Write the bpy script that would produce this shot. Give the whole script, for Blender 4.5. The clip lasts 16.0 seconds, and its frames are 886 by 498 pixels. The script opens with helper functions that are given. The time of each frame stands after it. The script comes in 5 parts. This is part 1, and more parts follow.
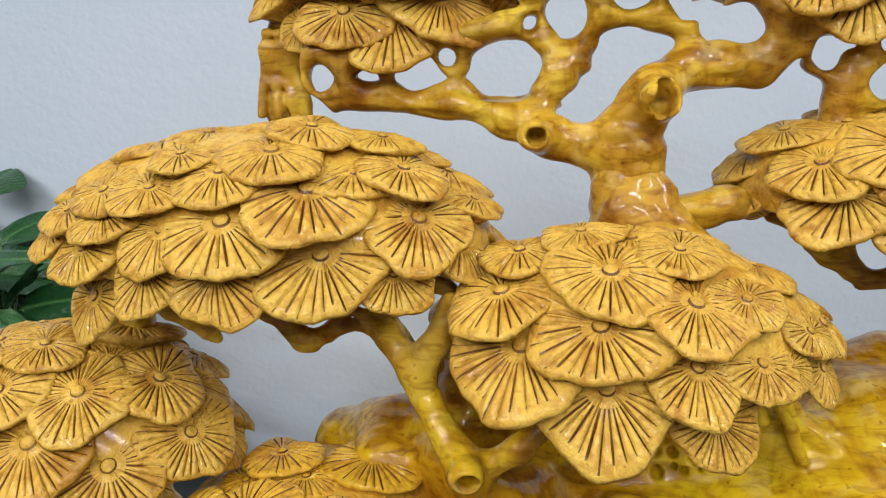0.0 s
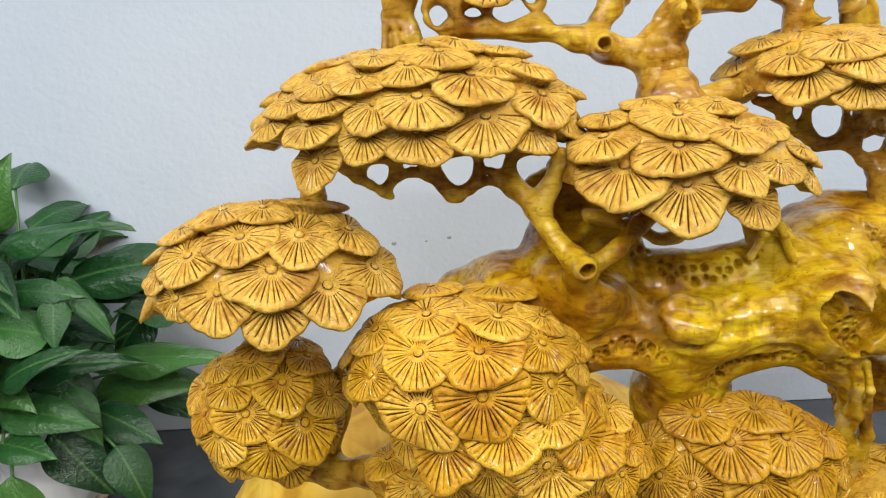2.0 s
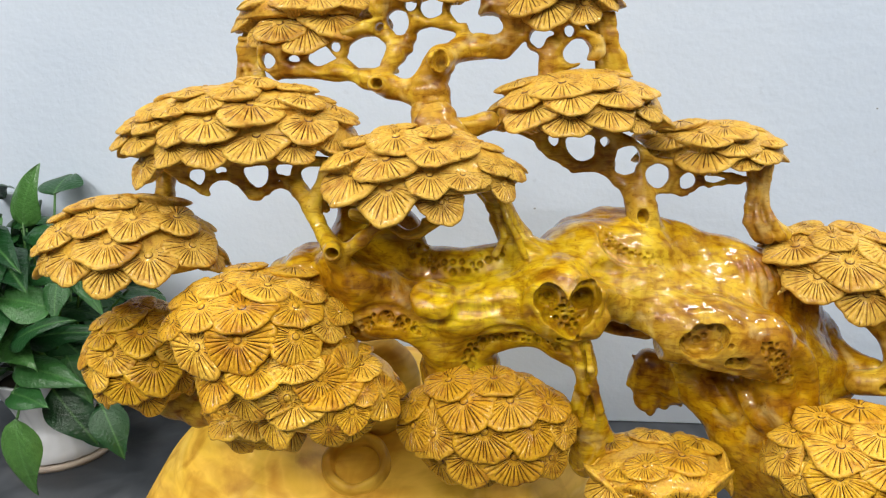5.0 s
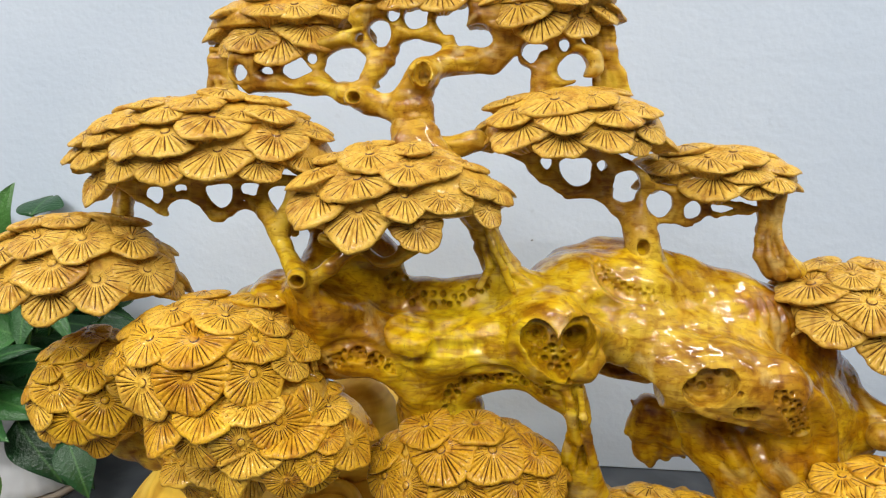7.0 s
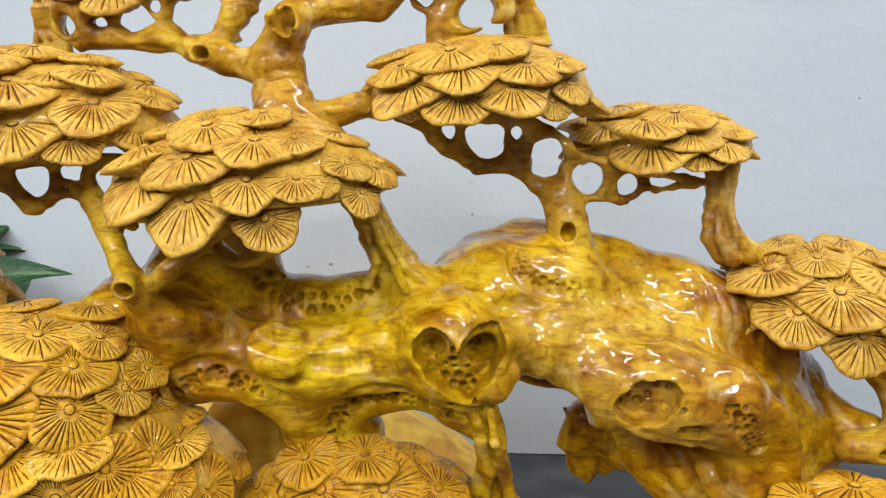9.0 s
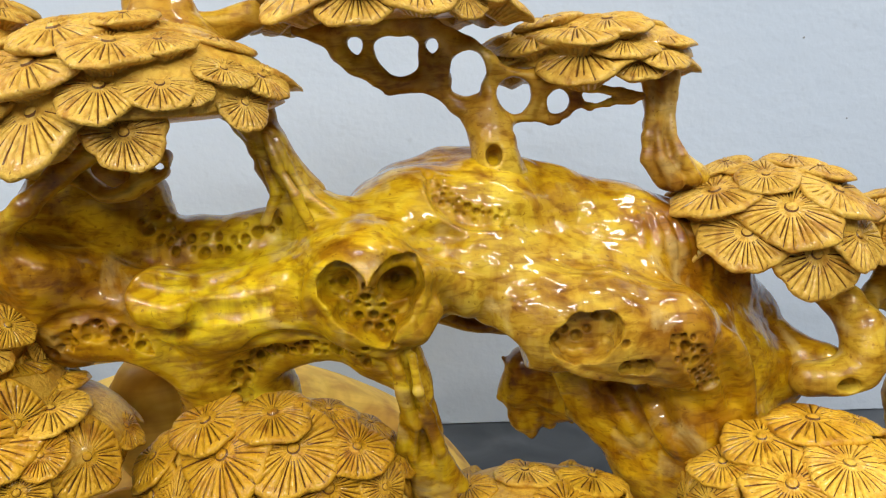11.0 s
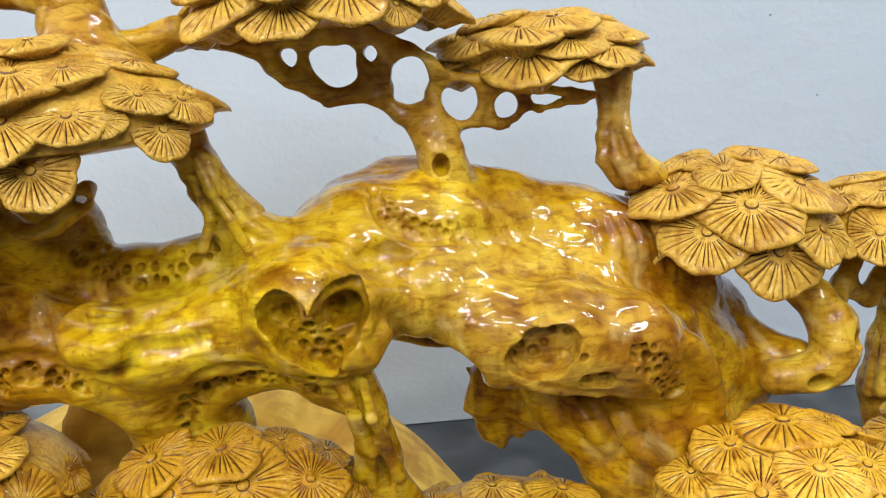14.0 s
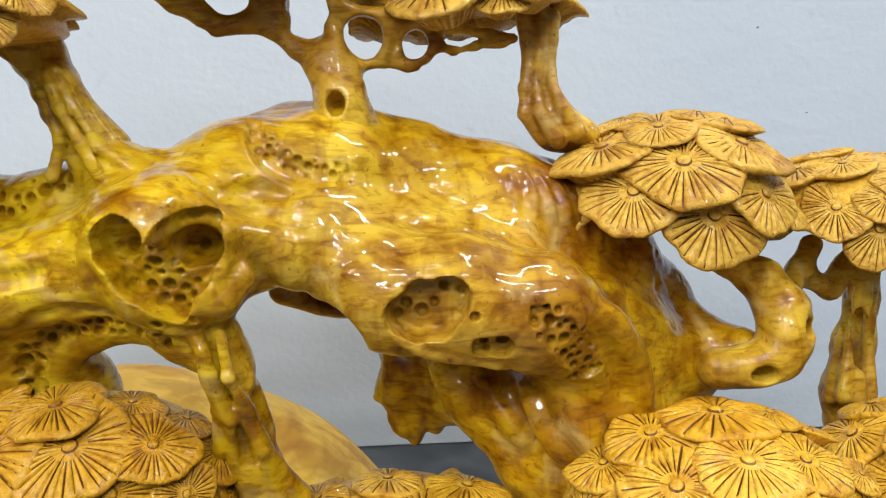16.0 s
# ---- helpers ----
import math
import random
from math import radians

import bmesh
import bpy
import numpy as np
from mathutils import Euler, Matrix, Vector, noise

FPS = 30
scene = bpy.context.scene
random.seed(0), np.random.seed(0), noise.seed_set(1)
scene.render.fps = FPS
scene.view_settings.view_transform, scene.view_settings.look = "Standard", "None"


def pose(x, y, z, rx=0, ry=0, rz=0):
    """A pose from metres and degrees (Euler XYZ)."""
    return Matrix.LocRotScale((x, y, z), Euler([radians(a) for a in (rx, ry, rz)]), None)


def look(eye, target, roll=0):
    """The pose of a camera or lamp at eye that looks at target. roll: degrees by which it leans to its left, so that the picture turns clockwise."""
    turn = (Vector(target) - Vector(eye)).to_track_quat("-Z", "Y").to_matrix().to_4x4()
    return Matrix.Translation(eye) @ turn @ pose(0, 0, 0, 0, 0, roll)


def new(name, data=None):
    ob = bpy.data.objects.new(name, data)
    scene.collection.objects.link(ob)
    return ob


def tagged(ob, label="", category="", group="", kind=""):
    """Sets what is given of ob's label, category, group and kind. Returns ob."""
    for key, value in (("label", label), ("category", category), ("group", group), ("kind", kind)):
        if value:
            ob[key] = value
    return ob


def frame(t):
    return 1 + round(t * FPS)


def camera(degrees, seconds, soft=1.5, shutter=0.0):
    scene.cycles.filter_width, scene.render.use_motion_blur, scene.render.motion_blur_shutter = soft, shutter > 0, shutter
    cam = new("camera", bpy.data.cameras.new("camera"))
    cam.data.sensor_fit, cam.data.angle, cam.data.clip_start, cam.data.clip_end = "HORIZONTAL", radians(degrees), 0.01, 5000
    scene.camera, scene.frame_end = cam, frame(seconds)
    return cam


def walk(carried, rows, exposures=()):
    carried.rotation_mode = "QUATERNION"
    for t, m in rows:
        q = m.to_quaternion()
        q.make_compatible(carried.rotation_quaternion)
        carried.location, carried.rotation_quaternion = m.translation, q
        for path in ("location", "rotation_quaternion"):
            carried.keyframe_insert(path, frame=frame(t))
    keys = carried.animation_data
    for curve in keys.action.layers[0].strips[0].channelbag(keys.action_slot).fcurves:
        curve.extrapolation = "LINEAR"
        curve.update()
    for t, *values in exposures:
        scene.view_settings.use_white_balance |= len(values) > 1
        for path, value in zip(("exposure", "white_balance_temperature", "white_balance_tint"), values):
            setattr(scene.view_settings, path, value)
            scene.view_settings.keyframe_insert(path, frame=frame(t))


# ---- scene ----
# ---- the camera and its walk ----
cam = camera(63.0, 16.0, soft=1.2)
PATH = [
    (0, (0.068, 0.1, 1.034), (-0.128, 1.999, 0.437), -0.5),
    (0.5, (0.006, -0.006, 1.006), (-0.068, 1.907, 0.429), -1.7),
    (1, (-0.041, -0.085, 0.996), (-0.05, 1.843, 0.467), -2.2),
    (1.5, (-0.089, -0.14, 0.978), (-0.074, 1.793, 0.463), -2.3),
    (2, (-0.11, -0.155, 0.957), (-0.074, 1.772, 0.423), -2.2),
    (2.5, (-0.096, -0.194, 0.956), (-0.069, 1.727, 0.403), -1.6),
    (3, (0.019, -0.246, 0.95), (-0.042, 1.686, 0.435), -0.6),
    (3.5, (0.122, -0.302, 0.941), (-0.003, 1.634, 0.454), -0.7),
    (4, (0.182, -0.336, 0.945), (-0.007, 1.604, 0.497), -1.3),
    (4.5, (0.264, -0.358, 0.94), (0.022, 1.583, 0.521), -1.7),
    (4.7, (0.293, -0.362, 0.947), (0.036, 1.573, 0.508), -1.8),
    (7, (0.32, -0.271, 0.923), (0.044, 1.68, 0.579), -0.5),
    (7.5, (0.336, -0.202, 0.913), (0.04, 1.743, 0.55), -0.5),
    (8, (0.35, -0.152, 0.925), (0.069, 1.789, 0.531), -0.7),
    (8.5, (0.37, -0.109, 0.918), (0.129, 1.833, 0.505), -1.3),
    (9, (0.391, -0.088, 0.916), (0.191, 1.854, 0.479), -1.6),
    (9.5, (0.411, -0.066, 0.902), (0.231, 1.871, 0.436), -2.5),
    (10, (0.426, -0.043, 0.876), (0.278, 1.895, 0.404), -2.9),
    (12.3, (0.414, -0.002, 0.837), (0.352, 1.929, 0.317), -3.5),
    (12.5, (0.411, 0.0, 0.84), (0.345, 1.928, 0.314), -3.4),
    (13, (0.409, 0.001, 0.85), (0.352, 1.931, 0.329), -3.6),
    (13.5, (0.424, 0.0, 0.85), (0.361, 1.929, 0.325), -4.6),
    (14, (0.461, 0.018, 0.861), (0.398, 1.948, 0.339), -6.0),
    (14.5, (0.495, 0.045, 0.859), (0.422, 1.974, 0.335), -6.9),
    (15, (0.521, 0.045, 0.825), (0.432, 1.972, 0.295), -6.4),
    (15.5, (0.564, 0.035, 0.777), (0.455, 1.967, 0.27), -4.6),
    (16, (0.553, 0.075, 0.758), (0.46, 2.034, 0.365), -3.7),
]
walk(cam, [(t, look(eye, target, roll)) for t, eye, target, roll in PATH], [(0, -0.25, 6300, 10), (1, -0.08, 6250, 8), (2, -0.02, 6500, 10), (4.5, 0.04, 6550, 10), (7, -0.03, 6550, 10), (8.5, -0.07, 6550, 10), (10, -0.07, 6500, 10), (12.5, -0.02, 6280, 8), (13.5, -0.03, 6280, 8), (14.5, -0.03, 6420, 9), (16, 0.0, 6450, 9)])

# ---- light ----
world = bpy.data.worlds.new("room_air")
scene.world = world
world.use_nodes = True
world.node_tree.nodes["Background"].inputs[0].default_value = (0.75, 0.86, 1.0, 1)
world.node_tree.nodes["Background"].inputs[1].default_value = 0.12


def lamp(name, eye, target, size_x, size_y, watts, colour):
    data = bpy.data.lights.new(name, "AREA")
    data.shape, data.size, data.size_y, data.energy, data.color = "RECTANGLE", size_x, size_y, watts, colour
    ob = new(name, data)
    ob.matrix_world = look(eye, target)
    return ob


# ---- materials ----
class Mat:
    """A small builder of node materials."""

    def __init__(self, name):
        self.mat = bpy.data.materials.new(name)
        self.mat.use_nodes = True
        self.t = self.mat.node_tree
        self.b = self.t.nodes["Principled BSDF"]

    def node(self, kind, **values):
        n = self.t.nodes.new(kind)
        for key, v in values.items():
            n.inputs[key.replace("_", " ")].default_value = v
        return n

    def link(self, a, b):
        self.t.links.new(a, b)

    def noise(self, scale, detail=4.0, stretch=(1, 1, 1), distort=0.0):
        co = self.node("ShaderNodeTexCoord")
        mp = self.node("ShaderNodeMapping", Scale=stretch)
        n = self.node("ShaderNodeTexNoise", Scale=scale, Detail=detail, Distortion=distort)
        self.link(co.outputs["Object"], mp.inputs[0])
        self.link(mp.outputs[0], n.inputs["Vector"])
        return n.outputs["Fac"]

    def ramp(self, fac, *stops):
        r = self.node("ShaderNodeValToRGB")
        while len(r.color_ramp.elements) < len(stops):
            r.color_ramp.elements.new(0.5)
        for e, (p, c) in zip(r.color_ramp.elements, stops):
            e.position, e.color = p, (*c, 1)
        self.link(fac, r.inputs[0])
        return r.outputs["Color"]

    def mix(self, fac, a, b, mode="MIX"):
        m = self.t.nodes.new("ShaderNodeMix")
        m.data_type, m.blend_type = "RGBA", mode
        for slot, v in ((0, fac), (6, a), (7, b)):
            if isinstance(v, (int, float)):
                m.inputs[slot].default_value = v
            elif isinstance(v, tuple):
                m.inputs[slot].default_value = (*v, 1)
            else:
                self.link(v, m.inputs[slot])
        return m.outputs[2]

    def bump(self, height, strength, distance):
        n = self.node("ShaderNodeBump", Strength=strength, Distance=distance)
        self.link(height, n.inputs["Height"])
        if self.b.inputs["Normal"].links:
            self.link(self.b.inputs["Normal"].links[0].from_socket, n.inputs["Normal"])
        self.link(n.outputs[0], self.b.inputs["Normal"])

    def set(self, **values):
        for key, v in values.items():
            s = self.b.inputs[key.replace("_", " ")]
            if isinstance(v, (int, float)):
                s.default_value = v
            elif isinstance(v, tuple):
                s.default_value = (*v, 1)
            else:
                self.link(v, s)
        return self


def varnished_trunk(name="varnished_trunk_wood", wash=0.0):
    m = Mat(name)
    big = m.ramp(m.noise(9, 4, distort=0.9), (0.34, (0.28, 0.118, 0.002)), (0.44, (0.47, 0.25, 0.004)), (0.54, (0.575, 0.36, 0.006)), (0.68, (0.67, 0.48, 0.03)))
    green = m.ramp(m.noise(4.3, 2, (1, 1, 1.2)), (0.5, (0, 0, 0)), (0.68, (0.6, 0.6, 0.6)))
    col = m.mix(green, big, (0.45, 0.325, 0.006))
    co = m.node("ShaderNodeTexCoord")
    for place, scale, low, high, strength, tone in (
        # yellow-green sap patch, brightened to offset the shade of the pad above
        ((-1.75, -3.92, -4.83), 7, 0.05, 0.65, 0.7, (0.77, 0.57, 0.01)),
        ((-3.35, -3.9, -4.18), 6.5, 0.05, 0.55, 0.5, (0.62, 0.41, 0.06)),
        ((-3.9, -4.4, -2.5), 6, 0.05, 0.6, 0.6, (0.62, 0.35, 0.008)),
        # cave under the pad: brown stain plus its shade, painted into the colour
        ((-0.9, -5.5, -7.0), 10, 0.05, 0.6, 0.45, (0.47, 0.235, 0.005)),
    ):
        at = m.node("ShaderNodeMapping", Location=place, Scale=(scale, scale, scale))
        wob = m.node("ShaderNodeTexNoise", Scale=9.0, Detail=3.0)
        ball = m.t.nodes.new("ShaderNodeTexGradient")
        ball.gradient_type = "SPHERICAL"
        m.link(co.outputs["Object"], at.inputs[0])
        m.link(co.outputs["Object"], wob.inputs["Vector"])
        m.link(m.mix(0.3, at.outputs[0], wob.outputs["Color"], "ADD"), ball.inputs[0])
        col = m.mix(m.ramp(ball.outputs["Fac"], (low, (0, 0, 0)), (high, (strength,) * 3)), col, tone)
    if wash:
        col = m.mix(wash, col, (0.62, 0.44, 0.09))
    cloud = m.ramp(m.noise(21, 5, (0.8, 1, 1), 1.2), (0.33, (0.52, 0.36, 0.12)), (0.46, (0.87, 0.78, 0.6)), (0.58, (1, 1, 1)))
    col = m.mix(0.95, col, cloud, "MULTIPLY")
    rings = m.noise(30, 6, (0.5, 1, 1.2), 1.6)
    col = m.mix(0.4, col, m.ramp(rings, (0.34, (0.42, 0.3, 0.14)), (0.44, (1, 1, 1))), "MULTIPLY")
    fine = m.ramp(m.noise(120, 5, (0.3, 1, 1.4), 0.8), (0.36, (0.5, 0.38, 0.2)), (0.48, (1, 1, 1)))
    col = m.mix(0.6, col, fine, "MULTIPLY")
    mottle = m.ramp(m.noise(58, 6, (0.7, 1, 1.1), 1.0), (0.33, (0.55, 0.38, 0.17)), (0.45, (0.9, 0.83, 0.7)), (0.56, (1, 1, 1)), (0.7, (1.0, 1.0, 1.0)))
    col = m.mix(0.75, col, mottle, "MULTIPLY")
    streak = m.ramp(m.noise(16, 5, (3.2, 1.5, 0.5), 0.9), (0.35, (0.6, 0.44, 0.22)), (0.47, (1, 1, 1)))
    col = m.mix(0.55, col, streak, "MULTIPLY")
    milky = m.ramp(m.noise(13, 6, distort=1.4), (0.58, (0, 0, 0)), (0.72, (0.5, 0.5, 0.5)))
    col = m.mix(milky, col, (0.72, 0.56, 0.19))
    specks = m.ramp(m.noise(190, 2), (0.27, (0.35, 0.22, 0.1)), (0.33, (1, 1, 1)))
    col = m.mix(0.6, col, specks, "MULTIPLY")
    m.set(Base_Color=col, Roughness=0.42, Specular_IOR_Level=0.15, Coat_Weight=0.6 if wash else 1.0, Coat_Roughness=0.08 if wash else 0.055, Coat_IOR=1.36)
    m.bump(m.noise(24, 3, distort=0.5), 0.22, 0.006)
    m.bump(m.noise(48, 5, (0.7, 1, 1.2), 0.8), 0.33, 0.004)
    m.bump(m.noise(90, 5, distort=0.4), 0.4, 0.002)
    m.bump(m.noise(190, 4), 0.35, 0.001)
    return m.mat


def carved_fan(name, dark, size, tint_mix, tint=(0.59, 0.38, 0.07)):
    m = Mat(name)
    info = m.t.nodes.new("ShaderNodeObjectInfo")
    co = m.node("ShaderNodeTexCoord")
    shift = m.t.nodes.new("ShaderNodeVectorMath")
    shift.operation = "ADD"
    far = m.t.nodes.new("ShaderNodeMath")
    far.operation, far.inputs[1].default_value = "MULTIPLY", 40.0
    m.link(info.outputs["Random"], far.inputs[0])
    m.link(co.outputs["Object"], shift.inputs[0])
    m.link(far.outputs[0], shift.inputs[1])

    def cloud(scale, detail=4.0, distort=0.4):
        n = m.node("ShaderNodeTexNoise", Scale=scale * size, Detail=detail, Distortion=distort)
        m.link(shift.outputs[0], n.inputs["Vector"])
        return n.outputs["Fac"]

    base = m.ramp(info.outputs["Random"], (0.0, (0.58, 0.305, 0.012)), (0.3, (0.65, 0.375, 0.025)), (0.65, (0.71, 0.435, 0.05)), (0.85, (0.63, 0.37, 0.018)), (1.0, (0.60, 0.34, 0.014)))
    if tint_mix:
        base = m.mix(tint_mix, base, tint)
    patch = m.ramp(cloud(1.5, 4, 0.8), (0.32, (0.6, 0.43, 0.22)), (0.46, (0.92, 0.86, 0.76)), (0.6, (1, 1, 1)))
    col = m.mix(0.85, base, patch, "MULTIPLY")
    streak = m.ramp(cloud(7, 4), (0.34, (0.68, 0.56, 0.4)), (0.52, (1, 1, 1)))
    col = m.mix(0.7, col, streak, "MULTIPLY")
    # cut needles: a darker brown than the fan face
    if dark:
        col = m.mix(m.ramp(cloud(2.0, 3), (0.3, (0.7, 0.7, 0.7)), (0.5, (1, 1, 1))), col, (0.12, 0.048, 0.008) if tint_mix else (0.10, 0.036, 0.004))
    m.set(Base_Color=col, Roughness=0.5, Specular_IOR_Level=0.2, Coat_Weight=0.35 if tint_mix else 0.5, Coat_Roughness=0.12 if tint_mix else 0.09)
    m.bump(cloud(2.2, 3), 0.5, 0.005)
    m.bump(cloud(9, 4), 0.7, 0.003)
    m.bump(cloud(26, 3), 0.4, 0.001)
    return m.mat


def pale_burl():
    m = Mat("polished_burl_wood")
    rings = m.ramp(m.noise(3.2, 3, (1, 1, 2.6), 1.5), (0.36, (0.6, 0.31, 0.022)), (0.48, (0.82, 0.51, 0.065)), (0.56, (0.74, 0.46, 0.045)), (0.66, (0.84, 0.57, 0.11)))
    fine = m.ramp(m.noise(26, 6, (0.3, 0.3, 1.6), 0.8), (0.36, (0.72, 0.62, 0.5)), (0.58, (1, 1, 1)))
    spots = m.ramp(m.noise(11, 5, distort=0.7), (0.36, (0.62, 0.5, 0.25)), (0.5, (1, 1, 1)))
    m.set(Base_Color=m.mix(0.75, m.mix(0.7, rings, fine, "MULTIPLY"), spots, "MULTIPLY"), Roughness=0.5, Specular_IOR_Level=0.2, Coat_Weight=0.12, Coat_Roughness=0.25)
    m.bump(m.noise(9, 3), 0.3, 0.01)
    m.bump(m.noise(40, 4), 0.2, 0.003)
    return m.mat


def wall_plaster():
    m = Mat("painted_plaster")
    tone = m.ramp(m.noise(1.3, 4), (0.35, (0.505, 0.58, 0.672)), (0.65, (0.56, 0.627, 0.708)))
    dirt = m.ramp(m.noise(26, 3), (0.2, (0.8, 0.8, 0.8)), (0.3, (1, 1, 1)))
    m.set(Base_Color=m.mix(0.5, tone, dirt, "MULTIPLY"), Roughness=0.75)
    m.bump(m.noise(5, 3, (1, 1, 1.6), 0.6), 0.22, 0.01)
    m.bump(m.noise(24, 4, (1, 1, 1.2), 0.2), 0.3, 0.004)
    m.bump(m.noise(46, 4), 0.22, 0.004)
    m.bump(m.noise(75, 4), 0.45, 0.002)
    return m.mat


def floor_stone():
    m = Mat("dark_floor_tile")
    tone = m.ramp(m.noise(6, 6, (1, 1, 1), 0.8), (0.3, (0.026, 0.031, 0.036)), (0.48, (0.046, 0.052, 0.059)), (0.7, (0.085, 0.092, 0.102)))
    m.set(Base_Color=tone, Roughness=0.45)
    m.bump(m.noise(60, 3), 0.1, 0.001)
    return m.mat


def leaf_green():
    m = Mat("glossy_green_leaf")
    info = m.t.nodes.new("ShaderNodeObjectInfo")
    tone = m.ramp(info.outputs["Random"], (0.0, (0.011, 0.053, 0.015)), (0.55, (0.02, 0.09, 0.023)), (0.85, (0.04, 0.142, 0.033)), (1.0, (0.08, 0.195, 0.042)))
    co = m.node("ShaderNodeTexCoord")
    axes = m.t.nodes.new("ShaderNodeSeparateXYZ")
    m.link(co.outputs["Object"], axes.inputs[0])

    def calc(kind, a, b):
        n = m.t.nodes.new("ShaderNodeMath")
        n.operation = kind
        for slot, v in enumerate((a, b)):
            if isinstance(v, (int, float)):
                n.inputs[slot].default_value = v
            else:
                m.link(v, n.inputs[slot])
        return n.outputs[0]

    across = calc("ABSOLUTE", axes.outputs["X"], 0)
    ribs = calc("SINE", calc("MULTIPLY", calc("SUBTRACT", axes.outputs["Y"], calc("MULTIPLY", across, 1.1)), 58.0), 0)
    blotch = m.ramp(m.noise(9, 4), (0.35, (0.66, 0.72, 0.66)), (0.65, (1, 1, 1)))
    col = m.mix(0.8, tone, blotch, "MULTIPLY")
    col = m.mix(m.ramp(across, (0.006, (0.55, 0.55, 0.55)), (0.022, (0, 0, 0))), col, (0.09, 0.22, 0.06))
    m.set(Base_Color=col, Roughness=0.3, Specular_IOR_Level=0.45)
    m.bump(ribs, 0.07, 0.01)
    m.bump(m.noise(30, 3), 0.3, 0.01)
    return m.mat


def plain(name, colour, rough, spread=0.12, **more):
    m = Mat(name)
    lo = tuple(c * (1 - spread) for c in colour)
    m.set(Base_Color=m.ramp(m.noise(18, 5), (0.3, lo), (0.7, colour)), Roughness=rough, **more)
    m.bump(m.noise(80, 3), 0.12, 0.001)
    return m.mat


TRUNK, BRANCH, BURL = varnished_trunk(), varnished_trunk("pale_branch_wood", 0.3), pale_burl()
# low pads' copy, its colour lightened to make up for weak light there
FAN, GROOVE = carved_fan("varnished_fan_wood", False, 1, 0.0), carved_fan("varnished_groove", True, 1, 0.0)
# upper pads' copy: a paler, less glossy tone of the same wood
PALE_FAN, PALE_GROOVE = carved_fan("pale_fan_wood", False, 1, 0.7), carved_fan("pale_groove", True, 1, 0.7)
# amber set for one low pad: darker varnish, with its shade put into the colour
SHADED_AMBER_FAN, SHADED_AMBER_GROOVE = carved_fan("shaded_amber_fan_wood", False, 1, 0.7, (0.44, 0.225, 0.005)), carved_fan("shaded_amber_groove", True, 1, 0.7, (0.44, 0.225, 0.005))
CORE = carved_fan("pad_core_wood", False, 25, 0.4)
WALL, FLOOR, LEAF = wall_plaster(), floor_stone(), leaf_green()
# unseen ceiling and walls, darkened so that they bounce less light onto the wood
CEIL = plain("dimmed_ceiling", (0.22, 0.22, 0.215), 0.8)
FARWALL = plain("dimmed_far_wall", (0.085, 0.083, 0.078), 0.8)
POT = plain("white_glazed_ceramic", (0.72, 0.74, 0.76), 0.25)
POTFOOT = plain("bare_clay_foot", (0.5, 0.42, 0.34), 0.7)
SCUFF = plain("grey_scuff", (0.3, 0.32, 0.34), 0.8)
SOIL = plain("potting_soil", (0.05, 0.035, 0.025), 0.9)
STEM = plain("green_stem", (0.06, 0.16, 0.035), 0.45)


# ---- mesh helpers ----
def mesh_object(name, verts, faces, mats, parent=None, label="", smooth=True, slots=None):
    me = bpy.data.meshes.new(name)
    me.from_pydata([tuple(v) for v in verts], [], [tuple(f) for f in faces])
    for mt in mats:
        me.materials.append(mt)
    if slots is not None:
        me.polygons.foreach_set("material_index", np.asarray(slots, dtype=np.int32))
    me.polygons.foreach_set("use_smooth", np.full(len(me.polygons), smooth))
    me.update()
    ob = new(name, me)
    if parent is not None:
        ob.parent = parent
    if label:
        ob["label"] = label
    return ob


def part(name, bm, material, parent, label=""):
    me = bpy.data.meshes.new(name)
    bm.to_mesh(me)
    bm.free()
    me.materials.append(material)
    me.polygons.foreach_set("use_smooth", np.full(len(me.polygons), True))
    ob = new(name, me)
    ob.parent = parent
    if label:
        ob["label"] = label
    return ob


def box(name, lo, hi, material, parent=None):
    bm = bmesh.new()
    bmesh.ops.create_cube(bm, size=1)
    for v in bm.verts:
        v.co = [lo[i] + (v.co[i] + 0.5) * (hi[i] - lo[i]) for i in range(3)]
    bmesh.ops.bevel(bm, geom=bm.edges[:], offset=0.003, segments=1, affect="EDGES")
    ob = part(name, bm, material, parent)
    ob.data.polygons.foreach_set("use_smooth", np.full(len(ob.data.polygons), False))
    return ob


class Lattice:
    """Smooth value noise over space, for worn and hand-cut surfaces."""

    def __init__(self, seed):
        self.v = np.random.RandomState(seed).rand(32, 32, 32).astype(np.float32) * 2 - 1

    def __call__(self, x, y, z, scale):
        out = 0
        p = [np.asarray(a, np.float32) * scale for a in np.broadcast_arrays(x, y, z)]
        i = [np.floor(a).astype(np.int32) for a in p]
        f = [a - b for a, b in zip(p, i)]
        f = [a * a * (3 - 2 * a) for a in f]
        for dx in (0, 1):
            for dy in (0, 1):
                for dz in (0, 1):
                    w = (f[0] if dx else 1 - f[0]) * (f[1] if dy else 1 - f[1]) * (f[2] if dz else 1 - f[2])
                    out = out + w * self.v[(i[0] + dx) % 32, (i[1] + dy) % 32, (i[2] + dz) % 32]
        return out


ROUGHNESS = Lattice(5)


